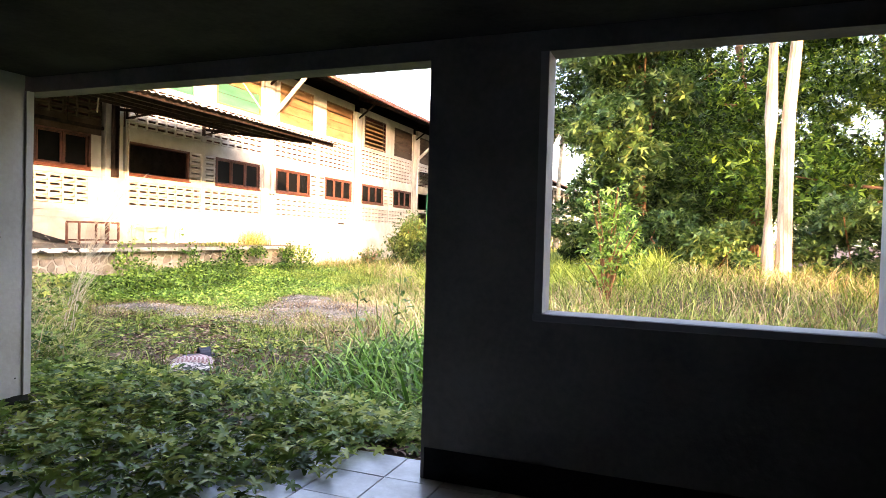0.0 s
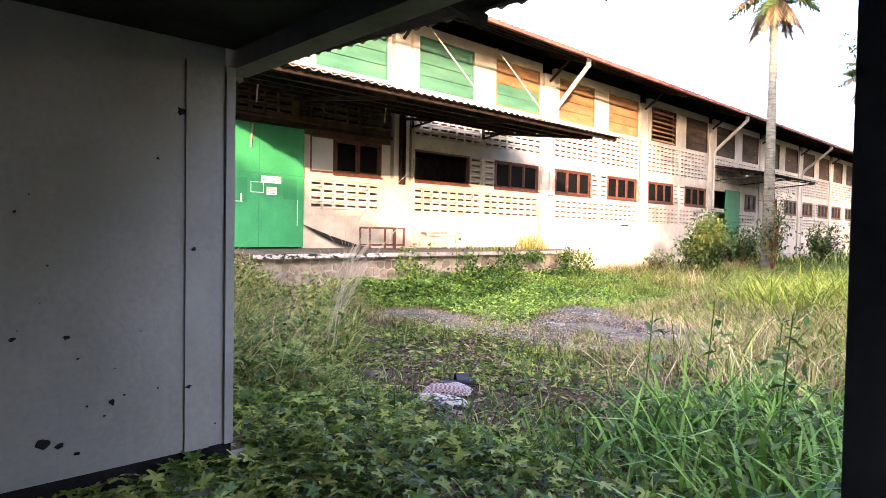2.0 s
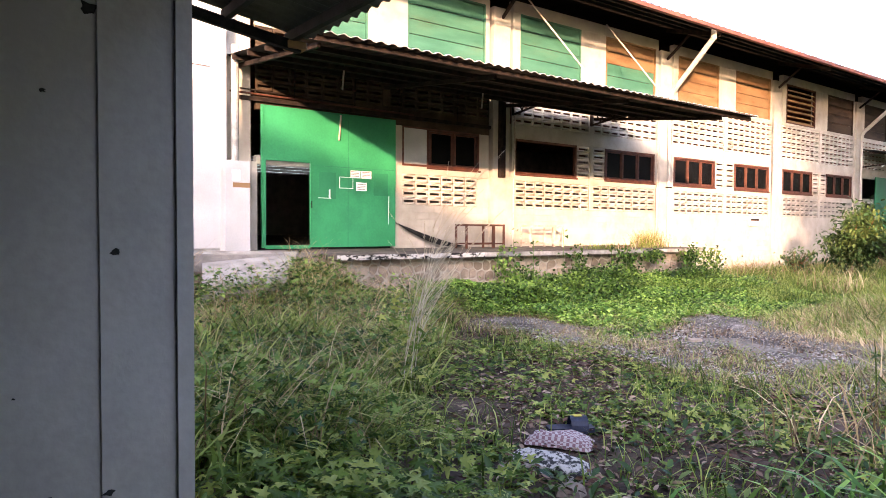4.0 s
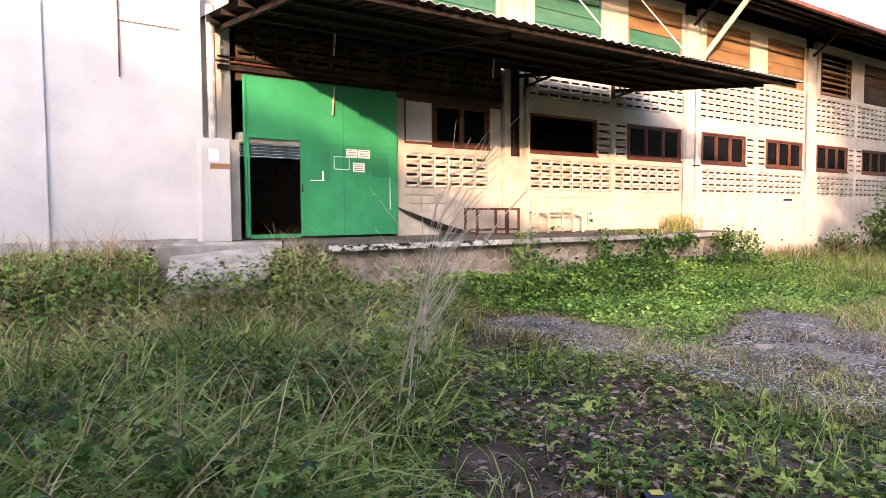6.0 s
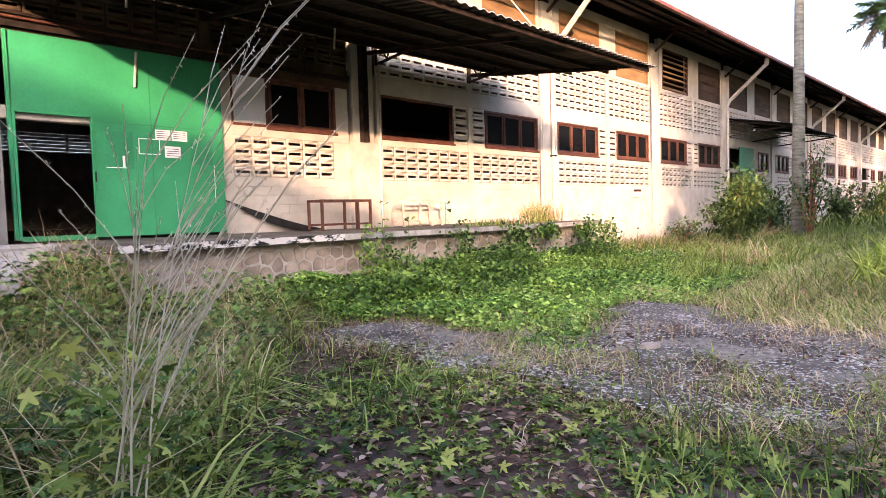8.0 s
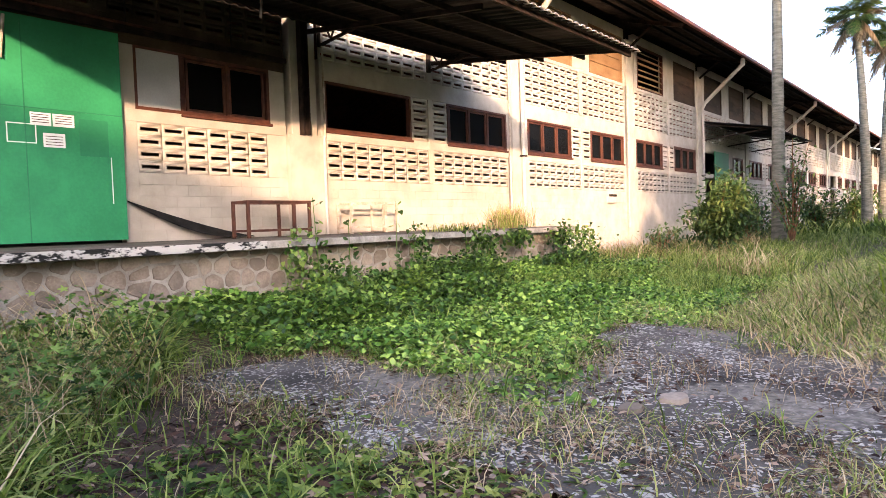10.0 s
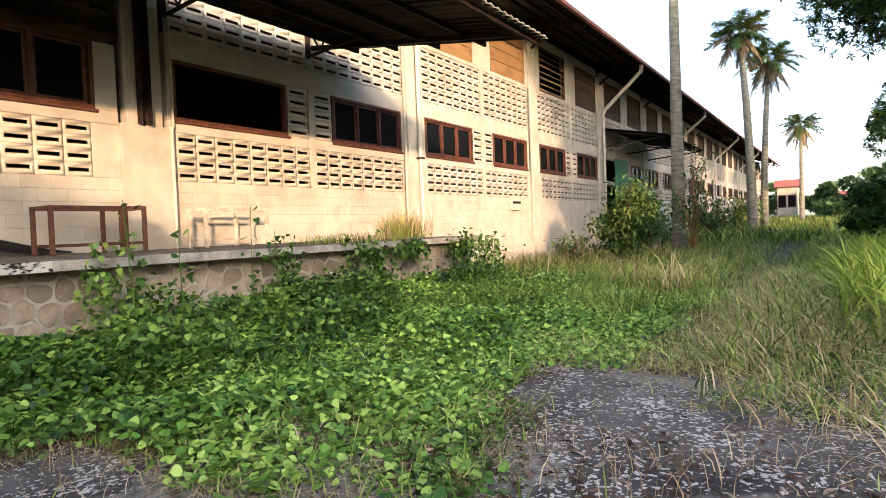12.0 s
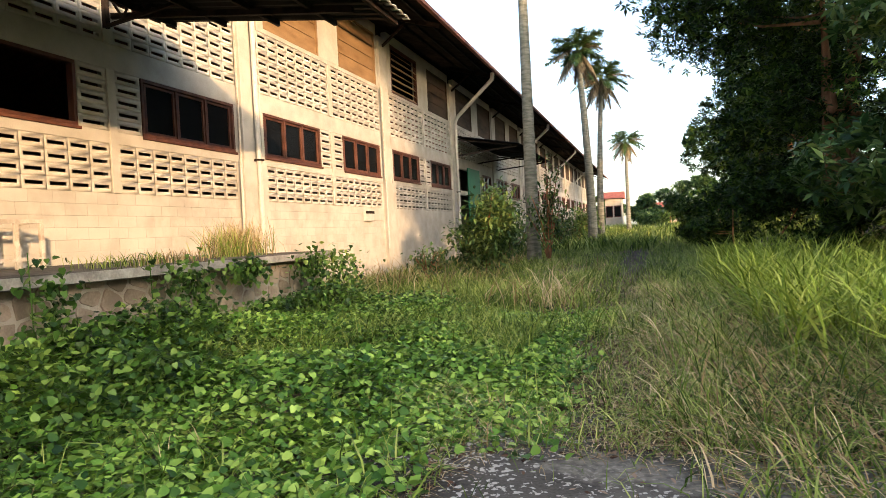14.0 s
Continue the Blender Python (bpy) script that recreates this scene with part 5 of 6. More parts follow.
x, y = spots(9000, -11.4, -2.0, 4.2, 18, yard_keep)
blades("yard_grass", x, y, ground_z(x, y), (0.08, 0.30), (0.006, 0.013), (0.3, 1.2), GRASS_FRESH, "short patchy green grass in the yard")
x, y = spots(2600, -10.8, -5.0, 8.0, 14.5, lambda x, y: smooth((patchy(x + 3, y, 1.1) - 0.5) / 0.2) * (1 - 0.55 * paved(x, y)))
blades("yard_dry_grass", x, y, ground_z(x, y) + 0.02, (0.08, 0.25), (0.003, 0.007), (0.6, 1.5), GRASS_DRY, "short dry grass in the cracks of the asphalt")
x, y = spots(11000, -12.6, -8.8, 9.5, 22, lambda x, y: clear_of_walls(x, y) * smooth((patchy(x, y + 5, 0.7) - 0.4) / 0.25) * smooth((y - 12) / 3))
blades("wall_foot_grass", x, y, ground_z(x, y), (0.12, 0.45), (0.006, 0.014), (0.4, 1.6), GRASS_FRESH, "green grass along the platform wall")

# straw and fallen leaves where the asphalt runs out
def fringe(x, y):
    p = np.clip(paved(x, y), 0, 1)
    return clear_of_walls(x, y) * np.clip(4.2 * p * (1 - p) + 0.04, 0, 1) * (0.25 + 0.75 * smooth((patchy(x + 4, y, 1.6) - 0.3) / 0.3))


x, y = spots(9000, -11.4, -3.4, 7.0, 14.6, fringe, 9)
leaf_stuff("edge_litter", SLIM, on_ground(x, y, 0.025 + 0.025 * rnd.random(len(x))), (0.02, 0.06), LITTER, "brown leaf litter along the broken asphalt edge", "litter", tilt=(0.0, 0.4))
x, y = spots(7000, -11.4, -3.4, 7.0, 14.6, fringe, 9)
blades("edge_straw", x, y, ground_z(x, y) + 0.01, (0.06, 0.20), (0.003, 0.006), (1.2, 2.4), GRASS_DRY, "flattened straw along the broken asphalt edge")
x, y = spots(4500, -11.4, -3.4, 7.0, 14.6, fringe, 9)
blades("edge_grass", x, y, ground_z(x, y) + 0.01, (0.05, 0.20), (0.004, 0.009), (0.4, 1.4), GRASS_FRESH, "short grass along the broken asphalt edge")

# straw-coloured bank on the open side
def bank_keep(x, y):
    return smooth((x + 7.75 - 0.5 * (patchy(x, y, 0.8) - 0.5)) / 0.7) * smooth((y - 11.6 + 0.3 * (x + 7)) / 0.7) * smooth((-2.5 - x) / 1.5)


x, y = spots(11000, -8.0, -2.2, 11.0, 20.5, bank_keep)
h = rnd.uniform(0.15, 0.58, len(x)) * (0.55 + 0.45 * smooth((y - 12.0) / 4)) * np.clip(off_path(x, y) / 1.4, 0.3, 1.0)
blades("dry_grass_bank", x, y, ground_z(x, y), h, (0.005, 0.013), (0.6, 2.0), GRASS_DRY, "straw-coloured dry grass bank leaning over", lean=2.6)
x, y = spots(19000, -8.0, -2.2, 12.0, 20.5, bank_keep)
h = rnd.uniform(0.15, 0.60, len(x)) * (0.5 + 0.5 * smooth((y - 12.0) / 4)) * np.clip(off_path(x, y) / 1.4, 0.3, 1.0)
blades("green_grass_bank", x, y, ground_z(x, y), h, (0.006, 0.014), (0.5, 1.9), GRASS_FRESH, "green grass mixed into the dry bank")
x, y = spots(13000, -6.6, -0.3, 14.0, 27.0, lambda x, y: smooth((x + 6.6 + 0.8 * patchy(x, y, 0.5)) / 1.2) * smooth((y - 14) / 2) * (0.3 + 0.7 * smooth((patchy(x, y, 0.6) - 0.25) / 0.3)))
blades("bright_reeds", x, y, ground_z(x, y), (0.5, 1.15), (0.014, 0.028), (0.5, 1.5), REED, "bright yellow-green reeds arching over", "reeds")
x, y = spots(17000, -4.5, 9.0, 6.0, 22.0, lambda x, y: clear_of_walls(x, y) * smooth((y - 7.5 + 1.0 * smooth(x + 1)) / 2))
blades("open_field_grass", x, y, ground_z(x, y), (0.25, 0.75), (0.010, 0.022), (0.4, 1.5), GRASS_FRESH, "pale green grass of the open field")
x, y = spots(6000, -4.5, 9.0, 6.0, 17.0, lambda x, y: smooth((patchy(x, y, 0.5) - 0.4) / 0.2))
blades("open_field_dry_grass", x, y, ground_z(x, y), (0.3, 0.8), (0.008, 0.016), (0.5, 1.4), GRASS_DRY, "dry tufts in the open field")
def track(x, y):
    return np.exp(-((x + 8.0 + 0.02 * (y - 20)) / 0.55) ** 2) * smooth((y - 17) / 2)


x, y = spots(36000, -15.6, -4.0, 16.5, 46, lambda x, y: clear_of_walls(x, y) * (1 - 0.85 * track(x, y)) * (0.35 + 0.65 * smooth((patchy(x, y, 0.5) - 0.2) / 0.4)) * smooth((60 - y) / 40))
blades("rough_grass", x, y, ground_z(x, y), (0.12, 0.44), (0.008, 0.018), (0.4, 1.5), GRASS_FRESH, "rough green grass along the long wall")
x, y = spots(1100, -15.4, -8.6, 18.5, 34, lambda x, y: smooth((patchy(x, y + 9, 0.45) - 0.42) / 0.2))
blades("rough_dry_grass", x, y, ground_z(x, y), (0.3, 0.85), (0.008, 0.018), (0.4, 1.3), GRASS_DRY, "brown seeding grass below the long wall")
x, y = spots(14000, -15.6, 6.0, 40, 115, lambda x, y: smooth((patchy(x, y, 0.3) - 0.1) / 0.4))
blades("far_grass", x, y, ground_z(x, y), (0.4, 1.0), (0.04, 0.10), (0.3, 1.0), GRASS_FRESH, "far weeds and grass down the yard")

# thin trodden strip down the yard
def strip(x, y):
    return np.exp(-((x + 7.75) / 0.55) ** 2) * smooth((y - 12.6) / 1.0) * smooth((26 - y) / 6)


x, y = spots(4500, -9.2, -6.2, 12.4, 26, strip)
leaf_stuff("strip_litter", SLIM, on_ground(x, y, 0.015 + 0.03 * rnd.random(len(x))), (0.025, 0.07), LITTER, "brown fallen leaves on the trodden strip", "litter", tilt=(0.0, 0.4))
x, y = spots(6500, -9.2, -6.2, 12.4, 26, strip)
blades("strip_grass", x, y, ground_z(x, y), (0.05, 0.22), (0.004, 0.010), (0.6, 1.8), GRASS_FRESH, "short trampled grass on the trodden strip")
x, y = spots(2500, -9.2, -6.2, 12.4, 26, strip)
blades("strip_straw", x, y, ground_z(x, y), (0.08, 0.26), (0.003, 0.007), (1.0, 2.2), GRASS_DRY, "flattened straw on the trodden strip")

# lone tufts
for (tx, ty, tz, n, hh, mat_, lab) in ((-13.6, 17.6, BASE, 420, 0.66, GRASS_DRY, "dry grass tuft growing on the platform"), (-13.5, 17.4, BASE, 300, 0.55, GRASS_FRESH, "green grass tuft growing on the platform"), (-13.0, 15.6, BASE, 160, 0.2, GRASS_DRY, "small dry grass tuft on the platform"), (-13.0, 14.9, BASE, 160, 0.2, GRASS_FRESH, "small grass tuft on the platform")):
    x, y = tx + rnd.normal(0, 0.22, n), ty + rnd.normal(0, 0.28, n)
    blades("platform_tuft", x, y, np.full(n, tz - 0.01), (hh * 0.5, hh), (0.006, 0.014), (0.2, 0.9), mat_, lab)
# creepers over the earth slope beside the door
x, y = spots(7000, -15.2, -10.5, 0.5, 8.6, lambda x, y: clear_of_walls(x, y) * ramp_free(x, y) * smooth((-10.8 - x) / 1.0) * smooth((patchy(x, y, 1.0) - 0.2) / 0.3))
keep_ = x > -15.3
leaf_stuff("slope_creeper", HEART, on_ground(x[keep_], y[keep_], rnd.random(int(keep_.sum())) * 0.22), (0.05, 0.10), VINE_BRIGHT, "green creeper over the earth slope beside the door", "creeper", tilt=(0.1, 0.9))
# tall dry weed beside the trodden line: leafy below, a broom of bleached twigs above
FWX, FWY = -6.98, 5.44
fs = thing("feathery_weed", FWX, FWY, float(ground_z(FWX, FWY)), "tall bleached feathery weed, leafy below, beside the trodden line", "weed")
seeds_at = []
for k in range(6):
    a, hgt, out = rnd.uniform(-0.5, 2.0), rnd.uniform(1.3, 1.9), rnd.uniform(0.25, 0.75)
    bx, by = rnd.normal(0, 0.05), rnd.normal(0, 0.05)
    spine = [Vector((bx + out * q_ ** 1.8 * math.cos(a), by + out * q_ ** 1.8 * math.sin(a), -0.05 + (hgt + 0.05) * q_)) for q_ in (0, 0.2, 0.4, 0.55, 0.7, 0.85, 1.0)]
    part("stem", limb_bar(bmesh.new(), spine, 0.005, 0.0015, 5), BLEACHED, fs)
    for j in range(13):
        f_ = rnd.uniform(1.6, 5.9)
        base = spine[int(f_)].lerp(spine[int(f_) + 1], f_ - int(f_))
        a2, l2 = a + rnd.normal(0, 0.8), rnd.uniform(0.3, 0.75)
        tip = base + Vector((math.cos(a2) * l2 * 0.6, math.sin(a2) * l2 * 0.6, l2 * 0.72))
        bend_ = base.lerp(tip, 0.5) + Vector((math.cos(a2), math.sin(a2), 0)) * -0.03
        part("twig", limb_bar(bmesh.new(), [base, bend_, tip], 0.0026, 0.0012, 4), BLEACHED, fs)
        q_ = rnd.random(12)[:, None]
        seeds_at.append(np.array(bend_)[None] * (1 - q_) + np.array(tip)[None] * q_)
tagged(part("seed_heads", leaves_mesh("seed_heads", SLIM, np.concatenate(seeds_at), (0.006, 0.016), tilt=(0.8, 1.4)), BLEACHED, fs), kind="stuff")
k = 130
lift_ = rnd.random(k)
part("leaves", leaves_mesh("leaves", STAR, np.stack([rnd.normal(0, 0.13, k), rnd.normal(0, 0.13, k), 0.08 + 0.85 * lift_], -1), (0.05, 0.11), tilt=(0.1, 1.0)), LOBED, fs)

# ---- trees ----


def tree(x, y, height, radius, low, leaves, label, bark, trunks=1, leaf=(0.16, 0.34), foliage=None, thick=0.22, seed=0, blobs=16):
    """A broad-leaved tree: tapered trunks, limbs, and a crown of many leaf sprays in uneven clumps."""
    rg = np.random.default_rng(seed)
    t = thing("tree", x, y, float(ground_z(x, y)) - 0.1, label, "tree", "trees at the edge of the yard")
    tops = []
    for k in range(trunks):
        off = (k - (trunks - 1) / 2) * thick * 2.1
        pts = [(off, 0, 0), (off * 1.3 + rg.normal(0, 0.1), rg.normal(0, 0.15), height * 0.3), (off * 2 + rg.normal(0, 0.3), rg.normal(0, 0.3), height * 0.62), (off * 2.4 + rg.normal(0, 0.5), rg.normal(0, 0.5), height * 0.9)]
        part("trunk", limb_bar(bmesh.new(), pts, thick * 1.15, thick * 0.35, 12), bark, t)
        tops.append(pts)
    centres = []
    for b in range(blobs):
        a, rr = rg.uniform(0, math.tau), radius * math.sqrt(rg.uniform(0.05, 1)) * 0.8
        zz = rg.uniform(low + radius * 0.15, height)
        squeeze = 1.0 - 0.55 * max(0.0, (zz - height * 0.65) / (height * 0.35))
        centres.append((rr * math.cos(a) * squeeze, rr * math.sin(a) * squeeze, zz, radius * rg.uniform(0.24, 0.42)))
        if b % 3 == 0:
            src = tops[b % trunks][2]
            c = centres[-1]
            part("limb", limb_bar(bmesh.new(), [(src[0], src[1], min(src[2], c[2] * 0.85)), ((src[0] + c[0]) / 2, (src[1] + c[1]) / 2, c[2] * 0.9), c[:3]], thick * 0.28, thick * 0.06, 6), bark, t)
    per = leaves // blobs
    P = []
    for cx, cy, cz, r in centres:
        d = rg.normal(0, 1, (per, 3))
        d /= np.linalg.norm(d, axis=1)[:, None]
        q = d * (r * (0.55 + 0.5 * rg.random(per) ** 0.5) * (0.8 + 0.4 * patchy(d[:, 0] * 2 + cx, d[:, 1] * 2 + cy + d[:, 2], 1.5)))[:, None]
        P.append(q * (1.15, 1.15, 0.75) + (cx, cy, cz))
    P = np.concatenate(P)
    P[:, 2] = np.maximum(P[:, 2], low * 0.6 + 0.15)
    part("crown", leaves_mesh("crown", SPRAY, P, leaf, tilt=(0.1, 1.2)), foliage or TREE_LEAF, t)
    return t


tree(2.1, 17.2, 14.0, 4.2, 5.2, 6500, "tall tree with twin pale smooth trunks", BARK_PALE, trunks=2, thick=0.17, seed=1)
tree(-2.2, 31.0, 14.5, 5.4, 2.2, 15000, "broad tree with twin reddish trunks and leaves in shaded tones", BARK_RED, trunks=2, thick=0.24, seed=2, blobs=24, foliage=TREE_SHADED)
tree(-1.6, 22.5, 9.5, 3.0, 1.2, 6500, "leafy tree with sunlit yellow-green leaves", BARK_RED, seed=3, leaf=(0.24, 0.44), foliage=BUSH_LEAF, blobs=20)
tree(5.5, 21.0, 13.0, 4.6, 1.5, 7000, "dense dark green tree", BARK_RED, seed=4, blobs=22)
tree(9.5, 18.0, 12.0, 4.5, 1.2, 6500, "dense dark green tree", BARK_PALE, seed=5, blobs=22)
tree(2.5, 27.0, 14.0, 5.0, 1.5, 7500, "dense dark green tree", BARK_RED, seed=6, blobs=22)
tree(-0.5, 40.0, 14.5, 5.4, 1.0, 7500, "dense dark green tree", BARK_RED, seed=7, leaf=(0.25, 0.45), blobs=22, foliage=TREE_SHADED)
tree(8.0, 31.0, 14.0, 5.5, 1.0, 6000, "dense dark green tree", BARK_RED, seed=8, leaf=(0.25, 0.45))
tree(0.5, 52.0, 14.0, 6.0, 1.0, 6000, "dense dark green tree", BARK_RED, seed=9, leaf=(0.3, 0.55), foliage=TREE_SHADED)
tree(13.5, 13.0, 12.0, 5.0, 1.0, 5000, "dense dark green tree", BARK_PALE, seed=10, leaf=(0.25, 0.45))
tree(14.0, 24.0, 13.0, 5.5, 1.0, 5000, "dense dark green tree", BARK_RED, seed=11, leaf=(0.25, 0.45))
tree(1.0, 68.0, 12.0, 6.0, 0.6, 4500, "dense far tree at the edge of the yard", BARK_RED, seed=12, leaf=(0.4, 0.7), foliage=TREE_SHADED)
tree(4.0, 90.0, 11.0, 7.0, 0.6, 4000, "dense far tree at the edge of the yard", BARK_RED, seed=13, leaf=(0.5, 0.9))
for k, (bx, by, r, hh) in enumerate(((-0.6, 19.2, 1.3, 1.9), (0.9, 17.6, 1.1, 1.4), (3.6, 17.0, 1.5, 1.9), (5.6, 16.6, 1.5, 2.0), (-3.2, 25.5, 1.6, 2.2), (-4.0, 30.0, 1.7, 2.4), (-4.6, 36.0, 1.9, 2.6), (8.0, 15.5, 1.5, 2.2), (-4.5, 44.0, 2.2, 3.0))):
    tree(bx, by, hh, r, 0.1, 1700, "leafy green shrub at the foot of the trees", BARK_RED, thick=0.04, seed=30 + k, leaf=(0.14, 0.26), foliage=TREE_SHADED if bx < -3 else BUSH_LEAF, blobs=9)


def shrub(x, y, height, radius, count, leaf, foliage, label, template, seed):
    rg = np.random.default_rng(seed)
    t = thing("bush", x, y, float(ground_z(x, y)) - 0.05, label, "bush")
    P = []
    for k in range(16):
        a, rr = rg.uniform(0, math.tau), radius * rg.uniform(0.2, 0.85)
        tip = (rr * math.cos(a), rr * math.sin(a), height * rg.uniform(0.45, 1.0) * (1 - 0.25 * rr / radius))
        part("stem", limb_bar(bmesh.new(), [(0, 0, 0), (tip[0] * 0.4, tip[1] * 0.4, tip[2] * 0.6), tip], 0.03, 0.008, 5), BARK_RED, t)
        m = count // 16
        s = rg.random(m) ** 0.6
        P.append(np.stack([tip[0] * s, tip[1] * s, tip[2] * (0.25 + 0.75 * s)], -1) + rg.normal(0, radius * 0.2, (m, 3)))
    P = np.concatenate(P)
    P[:, 2] = np.clip(P[:, 2], 0.1, None)
    part("leaves", leaves_mesh("leaves", template, P, leaf, tilt=(0.1, 1.0), droop=-0.3), foliage, t)


shrub(-1.45, 13.0, 2.9, 0.75, 420, (0.10, 0.20), VINE_BRIGHT, "thin pale green sapling with feathery leaves in the open field", SPRAY, 57)
shrub(-12.2, 27.0, 2.85, 1.25, 4600, (0.13, 0.25), BUSH_LEAF, "round glossy-leaved bush beside the long wall", SLIM, 51)
shrub(-13.6, 26.0, 1.1, 0.7, 500, (0.10, 0.18), BUSH_LEAF, "low bush against the long wall", SLIM, 52)
shrub(-11.2, 32.2, 4.6, 0.9, 700, (0.14, 0.24), BUSH_LEAF, "thin sapling with sparse drooping leaves", SLIM, 53)
shrub(-13.4, 34.8, 2.4, 1.3, 1300, (0.14, 0.24), BUSH_LEAF, "loose green bush before the far gate", SLIM, 54)
shrub(-13.0, 46.0, 3.0, 1.4, 1200, (0.2, 0.3), BUSH_LEAF, "loose green bush along the long wall", SLIM, 55)
shrub(-13.2, 58.0, 3.2, 1.8, 1200, (0.25, 0.4), BUSH_LEAF, "loose green bush along the long wall", SLIM, 56)


def palm(x, y, height, r, seed, fronds=24, dead=9, length=2.6, lean=(0.0, 0.0)):
    """A royal palm: ringed grey trunk, green shaft, arching fronds with leaflets, dead fronds hanging."""
    rg = np.random.default_rng(seed)
    t = thing("palm_tree", x, y, float(ground_z(x, y)) - 0.1, "tall palm with a smooth grey trunk and ragged crown", "palm", "row of palms")
    pts = [(lean[0] * s * s, lean[1] * s * s, height * s) for s in (0, 0.15, 0.4, 0.7, 1.0)]
    part("trunk", limb_bar(bmesh.new(), pts, r * 1.2, r * 0.62, 14), TRUNK_GREY, t)
    top = Vector(pts[-1])
    part("crown_shaft", bar(bmesh.new(), top, top + Vector((0, 0, 0.9)), r * 0.62, 10, r * 0.35), PALM_LEAF, t)
    top = top + Vector((0, 0, 0.75))
    for k in range(fronds + dead):
        is_dead = k >= fronds
        a = k * 2.4 + rg.uniform(-0.3, 0.3)
        rise = -0.75 if is_dead else 0.95 - 1.25 * (k / fronds)
        L_ = length * rg.uniform(0.8, 1.1) * (0.8 if is_dead else 1)
        sag = rg.uniform(0.55, 0.8)
        V, F = [], []
        spine = []
        for i in range(13):
            s = i / 12
            out = L_ * s * math.cos(rise * 0.9) * (1 - 0.18 * s)
            up = L_ * s * math.sin(rise) - sag * L_ * 0.55 * s * s
            spine.append(Vector((math.cos(a) * out, math.sin(a) * out, up)))
        side = Vector((-math.sin(a), math.cos(a), 0))
        for i in range(12):
            p, q = spine[i], spine[i + 1]
            w = 0.02 * (1 - i / 13) + 0.005
            b = len(V)
            V += [p - side * w, p + side * w, q + side * w, q - side * w]
            F.append((b, b + 1, b + 2, b + 3))
            if i < 2:
                continue
            for h in range(6):
                base = p.lerp(q, h / 6)
                ll = 0.72 * math.sin(math.pi * min(1, 0.18 + 0.8 * (i + h / 6) / 12)) * rg.uniform(0.8, 1.15)
                for sg in (-1, 1):
                    dirv = (side * sg * 0.8 + (q - p).normalized() * 0.55 + Vector((0, 0, rg.uniform(-0.75, 0.25) - (0.9 if is_dead else 0)))).normalized()
                    tipv = base + dirv * ll
                    across = (q - p).normalized() * 0.05
                    b = len(V)
                    V += [base - across * 0.5, base + across, tipv + across * 0.3, tipv - across * 0.1]
                    F.append((b, b + 1, b + 2, b + 3))
        ob = part("dead_frond" if is_dead else "frond", np_mesh("frond", V, F), PALM_DEAD if is_dead or k % 7 == 6 else PALM_LEAF, t)
        ob.location = top
    return t


palm(-12.05, 33.9, 12.7, 0.25, 1, length=2.8)
palm(-11.45, 52.5, 12.4, 0.29, 2, length=2.7, lean=(-0.5, 0.0))
palm(-11.5, 60.0, 12.1, 0.26, 3, length=2.9, lean=(0.45, 0.0))
palm(-10.5, 90.0, 10.6, 0.26, 4, length=3.2)

# houses and trees that close the yard
def house(x, y, w, d, h, ridge, turn, label):
    t = thing("house", x, y, float(ground_z(x, y)) - 0.1, label, "house", turn=turn)
    part("wall", solid((-w / 2, w / 2, -d / 2, d / 2, 0, h)), HOUSE_CREAM, t)
    bm = bmesh.new()
    o = 0.5
    v = [bm.verts.new(p) for p in ((-w / 2 - o, -d / 2 - o, h), (w / 2 + o, -d / 2 - o, h), (w / 2 + o, d / 2 + o, h), (-w / 2 - o, d / 2 + o, h), (-w / 2 - o, 0, h + ridge), (w / 2 + o, 0, h + ridge))]
    for f in ((0, 1, 5, 4), (2, 3, 4, 5), (0, 4, 3), (1, 2, 5), (0, 3, 2, 1)):
        bm.faces.new([v[i] for i in f])
    part("roof", bm, TERRACOTTA, t)
    for wx in (-w / 4, w / 4):
        win = part("window", solid((wx - 0.6, wx + 0.6, -d / 2 - 0.05, -d / 2 - 0.003, h * 0.35, h * 0.75)), BROWN_FRAME, t)
        part("pane", solid((wx - 0.5, wx + 0.5, -d / 2 - 0.06, -d / 2 - 0.052, h * 0.38, h * 0.72)), GLASS, win)


house(-14.3, 128.0, 2.8, 6.0, 5.2, 1.3, 0, "far cream house with a red tiled roof")
house(-5.5, 150.0, 6.0, 6.0, 3.2, 1.6, 10, "far cream house with a red tiled roof behind trees")
for k, (bx, by, r, hh) in enumerate(((-9.5, 122.0, 3.2, 4.5), (-5.0, 118.0, 3.5, 5.2), (-1.0, 112.0, 4.0, 6.5), (-16.0, 134.0, 4.0, 6.0), (-8.0, 108.0, 2.6, 2.4))):
    tree(bx, by, hh, r, 0.3, 1500, "far leafy tree at the end of the yard", BARK_RED, thick=0.1, seed=60 + k, leaf=(0.5, 0.9), foliage=BUSH_LEAF, blobs=10)

